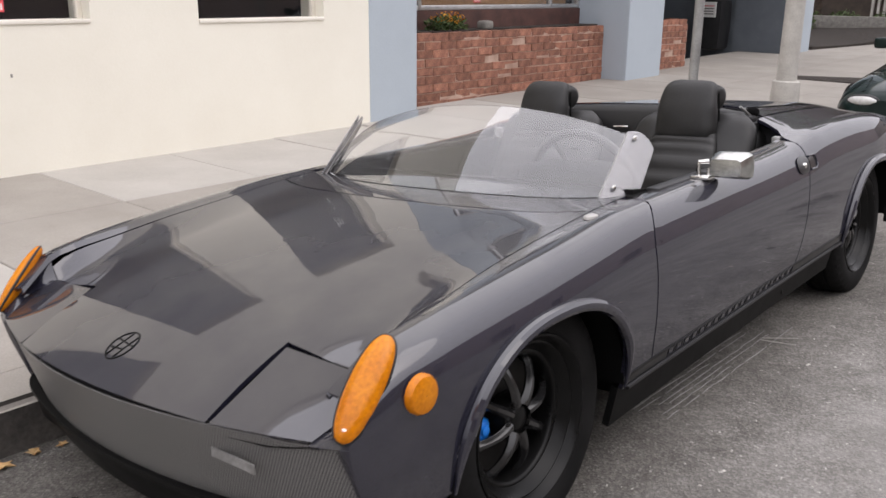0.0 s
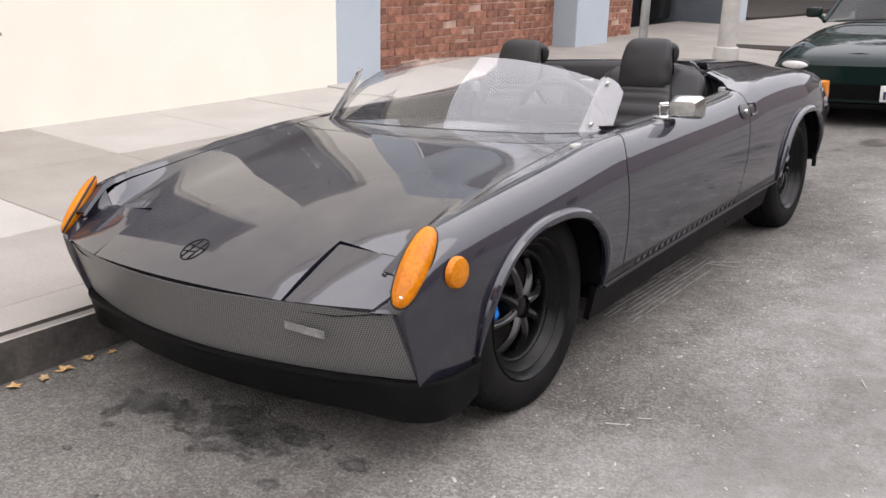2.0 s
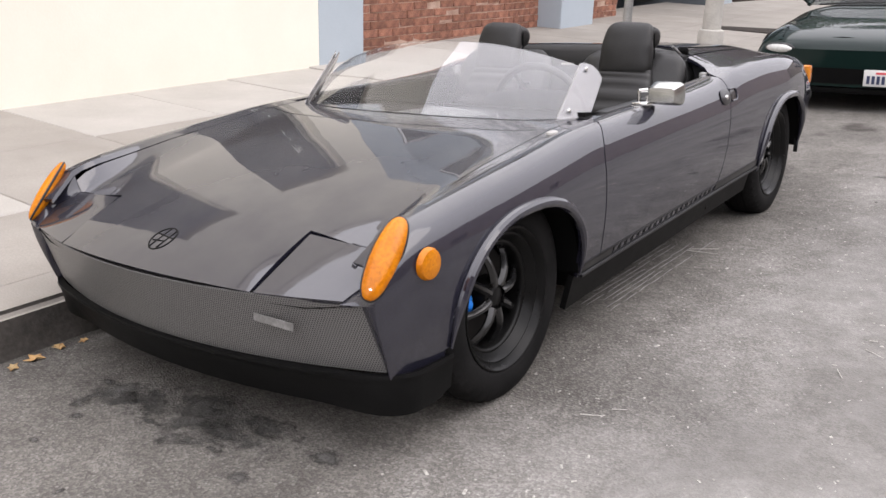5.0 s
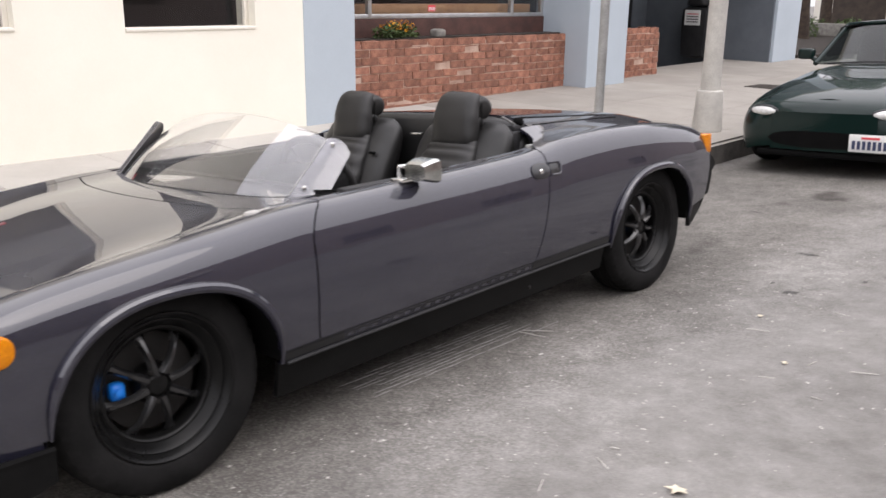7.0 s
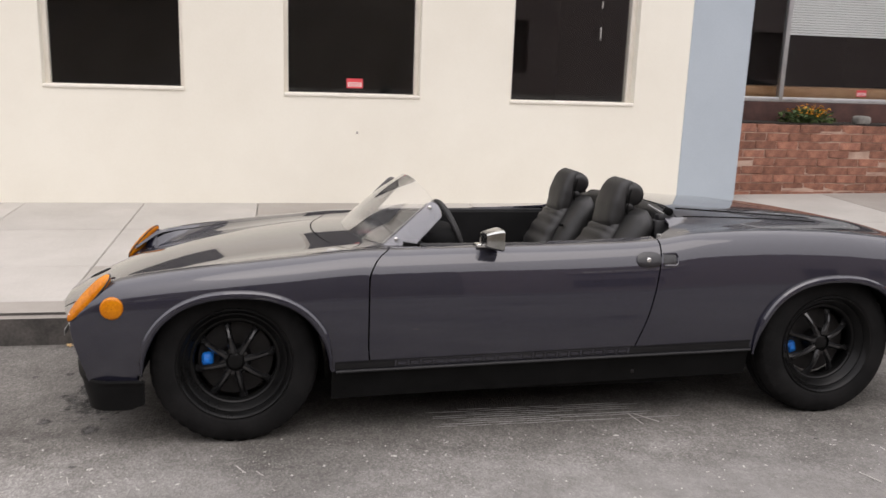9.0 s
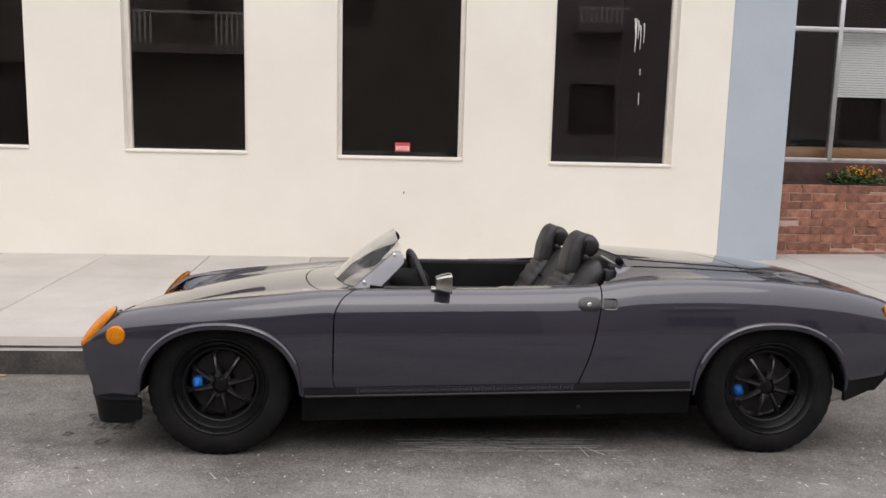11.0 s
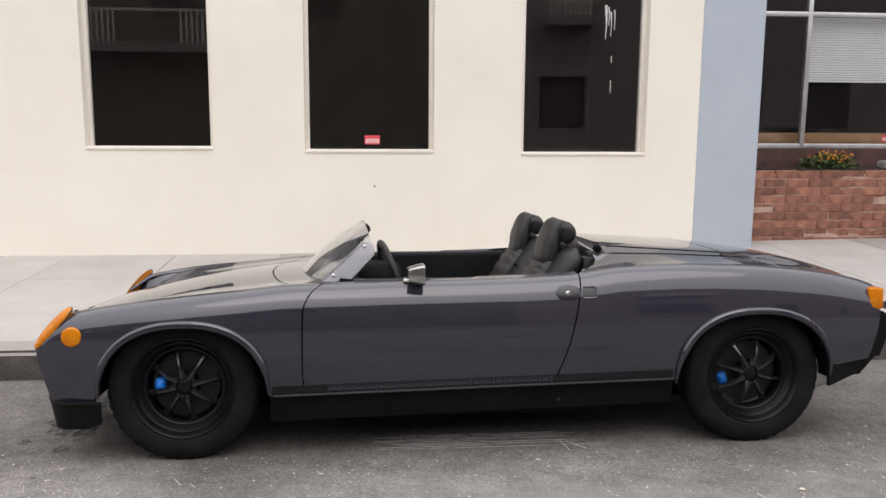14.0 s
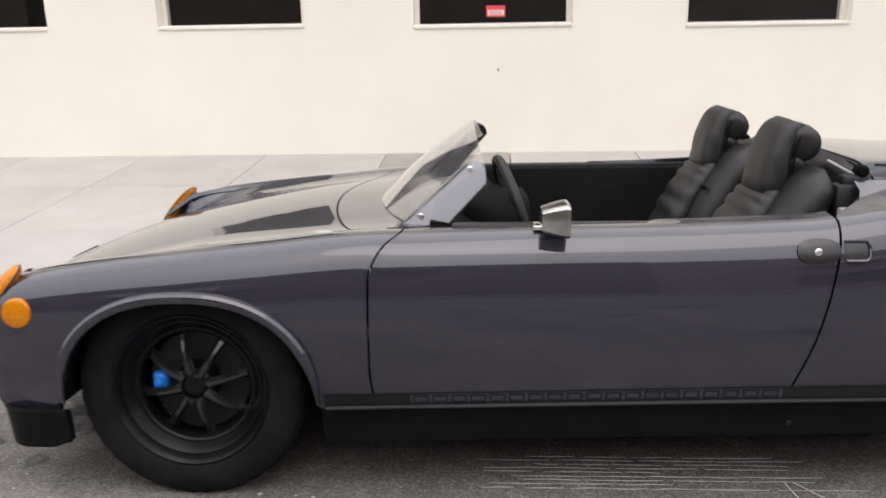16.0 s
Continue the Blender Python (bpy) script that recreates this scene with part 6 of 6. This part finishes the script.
# scored lines in the asphalt beside the car
for k in range(9):
    x0 = -0.22 + 0.024 * k
    rnd = random.Random(k)
    ya, yb = 0.80 + rnd.uniform(-0.08, 0.12), 1.42 + rnd.uniform(-0.2, 0.25)
    dashes, y = bmesh.new(), ya
    while y < yb:
        ln = rnd.uniform(0.06, 0.26)
        tube([(x0 + rnd.uniform(-0.003, 0.003), y + ln * t / 2, road_z(x0, 1) + 0.001) for t in range(3)], [0.001, 0.0018, 0.001], 5, dashes)
        y += ln + rnd.uniform(0.0, 0.035)
    tagged(part("score_mark", dashes, M_SCORE), "broken pale scored line in the asphalt", "road mark", kind="structure")
for k in range(44):
    rnd = random.Random(200 + k)
    x, y, a, ln = rnd.uniform(0.25, 1.9), rnd.uniform(-1.4, 3.2), rnd.uniform(-2.2, 2.2), rnd.uniform(0.02, 0.10)
    pts = [(x + math.sin(a) * ln * t, y + math.cos(a) * ln * t, road_z(x, y) + 0.003) for t in (0, 0.4, 1)]
    tagged(part("twig", tube(pts, 0.0016, 5), M_POLE), "thin pale dry twig on the asphalt", "twig", "twigs")

for x0, y0, x1, y1 in ((-0.072, 1.591, 0.055, 1.603), (-0.072, 1.614, 0.035, 1.680)):
    pts = [(lerp(x0, x1, t), lerp(y0, y1, t), road_z(lerp(x0, x1, t), 1.6) + 0.003) for t in (0, 0.4, 1)]
    tagged(part("twig", tube(pts, 0.0018, 5), M_POLE), "thin pale dry twig on the asphalt", "twig", "twigs")

# dried drips on a pane and a pock mark on the wall
PANE = WALL - 0.125 - 0.017
for k in range(9):
    rnd = random.Random(300 + k)
    y, z = 3.11 + rnd.uniform(-0.05, 0.05), 2.36 + rnd.uniform(-0.03, 0.07)
    ln = rnd.uniform(0.05, 0.30)
    tagged(part("drip", tube([(PANE, y, z), (PANE, y + 0.006, z - ln * 0.5), (PANE, y + 0.002, z - ln)], [0.007, 0.004, 0.003], 5), M_DROP), "dried white drip down the window pane", "drip", kind="structure")
for z in (1.72, 1.66, 1.95):
    tagged(part("drip", tube([(PANE, 3.14, z), (PANE, 3.142, z - 0.06)], [0.005, 0.003], 5), M_DROP), "dried white drip down the window pane", "drip", kind="structure")
tagged(part("chip", box(WALL - 0.004, WALL + 0.002, 0.845, 0.860, 0.70, 0.722, 0.002), M_STONE), "small chip in the cream wall", "chip", kind="structure")

vent = tagged(part("wall_vent", box(WALL + 0.002, WALL + 0.018, -3.52, -3.24, 0.10, 0.19, 0.004), M_STUCCO), "small cream vent plate low on the stucco wall", "vent", kind="structure")
part("slot", box(WALL + 0.018, WALL + 0.020, -3.50, -3.26, 0.155, 0.163), M_SOIL, vent, smooth=0)


# ---- pieces: pavement slabs, kerb stones, bricks ----
COLS = [(WALL - 0.9, -3.60), (-3.60, -2.50), (-2.50, -1.735)]
ROWS = [-8.76 + 0.97 * k for k in range(27)]
light = random.Random(8)
for c, (x0, x1) in enumerate(COLS):
    shapes = {m: slab_mesh(x0, x1, 0.97, m) for m in (M_WALK, M_WALK_LIGHT)}
    for y in ROWS:
        pale_one = y < (-1.2 if c == 2 else -0.5) or (c == 0 and 0.5 < y < 5) or 2.0 < y < 5.0
        o = new("slab", shapes[M_WALK_LIGHT if pale_one else M_WALK])
        o.parent = pavement
        o.matrix_basis = pose(0, y, 0.05 + rise(y + 0.48), math.degrees(math.atan(0.014)) if y > 3 else 0, 0, 0)
far = slab_mesh(WALL - 0.9, -1.735, 12.0, M_WALK)
for y in (17.49, 29.49, 41.49):
    o = new("slab", far)
    o.parent = pavement
    o.matrix_basis = pose(0, y, 0.05 + rise(min(y, 28)) + 0.02, 0.8 if y < 20 else 0, 0, 0)
bm = box(-1.73, KERB, 0.004, 2.996, -0.3, 0)
bmesh.ops.bevel(bm, geom=[e for e in bm.edges if all(v.co.x > -1.51 and v.co.z > -0.01 for v in e.verts)], offset=0.025, segments=3, affect="EDGES")
kerb_me = finish("kerb_stone", bm, M_WALK, 35)
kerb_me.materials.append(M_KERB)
# faces turned to the road take the darker material
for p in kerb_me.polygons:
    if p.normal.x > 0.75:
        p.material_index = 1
kerb = tagged(new("kerb"), "concrete kerb with a dark upright face", "kerb", kind="structure")
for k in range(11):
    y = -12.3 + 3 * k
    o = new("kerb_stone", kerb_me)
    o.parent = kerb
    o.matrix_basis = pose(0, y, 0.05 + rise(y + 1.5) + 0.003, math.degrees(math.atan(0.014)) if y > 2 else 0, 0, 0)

# brick planter walls: stretcher courses of about 20 by 6 cm
brick_wall = tagged(part("wall_brick", box(-5.16, -5.0785, 4.605, 8.495, -0.2, 0.80), M_MORTAR, smooth=0), "low red brick planter wall with worn mortar", "wall", kind="structure")
brick_return = tagged(part("wall_brick_entry", box(-5.20, -5.0485, 9.405, 10.78, -0.2, 0.80), M_MORTAR, smooth=0), "low red brick wall beside the recessed entry", "wall", kind="structure")


def brick_mesh(length, jitter):
    rnd = random.Random(jitter)
    bm = box(-0.03, 0.03, 0, length, 0, 0.080)
    bmesh.ops.bevel(bm, geom=bm.edges[:], offset=0.005, segments=1, affect="EDGES")
    for v in bm.verts:
        v.co += Vector((rnd.uniform(-0.006, 0.006), rnd.uniform(-0.004, 0.004), rnd.uniform(-0.0045, 0.0045)))
    return finish("brick", bm, M_BRICK, 0)


BRICKS = {}
def brick(parent, x, y, z, length, k, turn=0):
    key = (round(length, 3), k % 4)
    if key not in BRICKS:
        BRICKS[key] = brick_mesh(length, k % 4)
    o = new("brick", BRICKS[key])
    o.parent = parent
    o.matrix_basis = pose(x, y, z, 0, 0, turn)


lay = random.Random(12)
for parent, x, y0, y1, zb in ((brick_wall, -5.105, 4.61, 8.49, 0.06), (brick_return, -5.075, 9.41, 10.775, 0.10)):
    for row in range(9):
        z = zb + 0.0865 * row
        y = y0 - (0.0 if row % 2 else 0.12)
        while y < y1 - 0.03:
            a, b = max(y, y0), min(y + 0.236, y1)
            if b - a > 0.04:
                brick(parent, x + lay.uniform(-0.004, 0.005), a, z + lay.uniform(-0.003, 0.003), round(b - a, 2), lay.randrange(4))
            y += 0.243
for row in range(9):
    z = 0.10 + 0.0865 * row
    for j in range(3):
        brick(brick_return, -5.12 - 0.10 * j, 10.765, z, 0.09, j + row, 90)
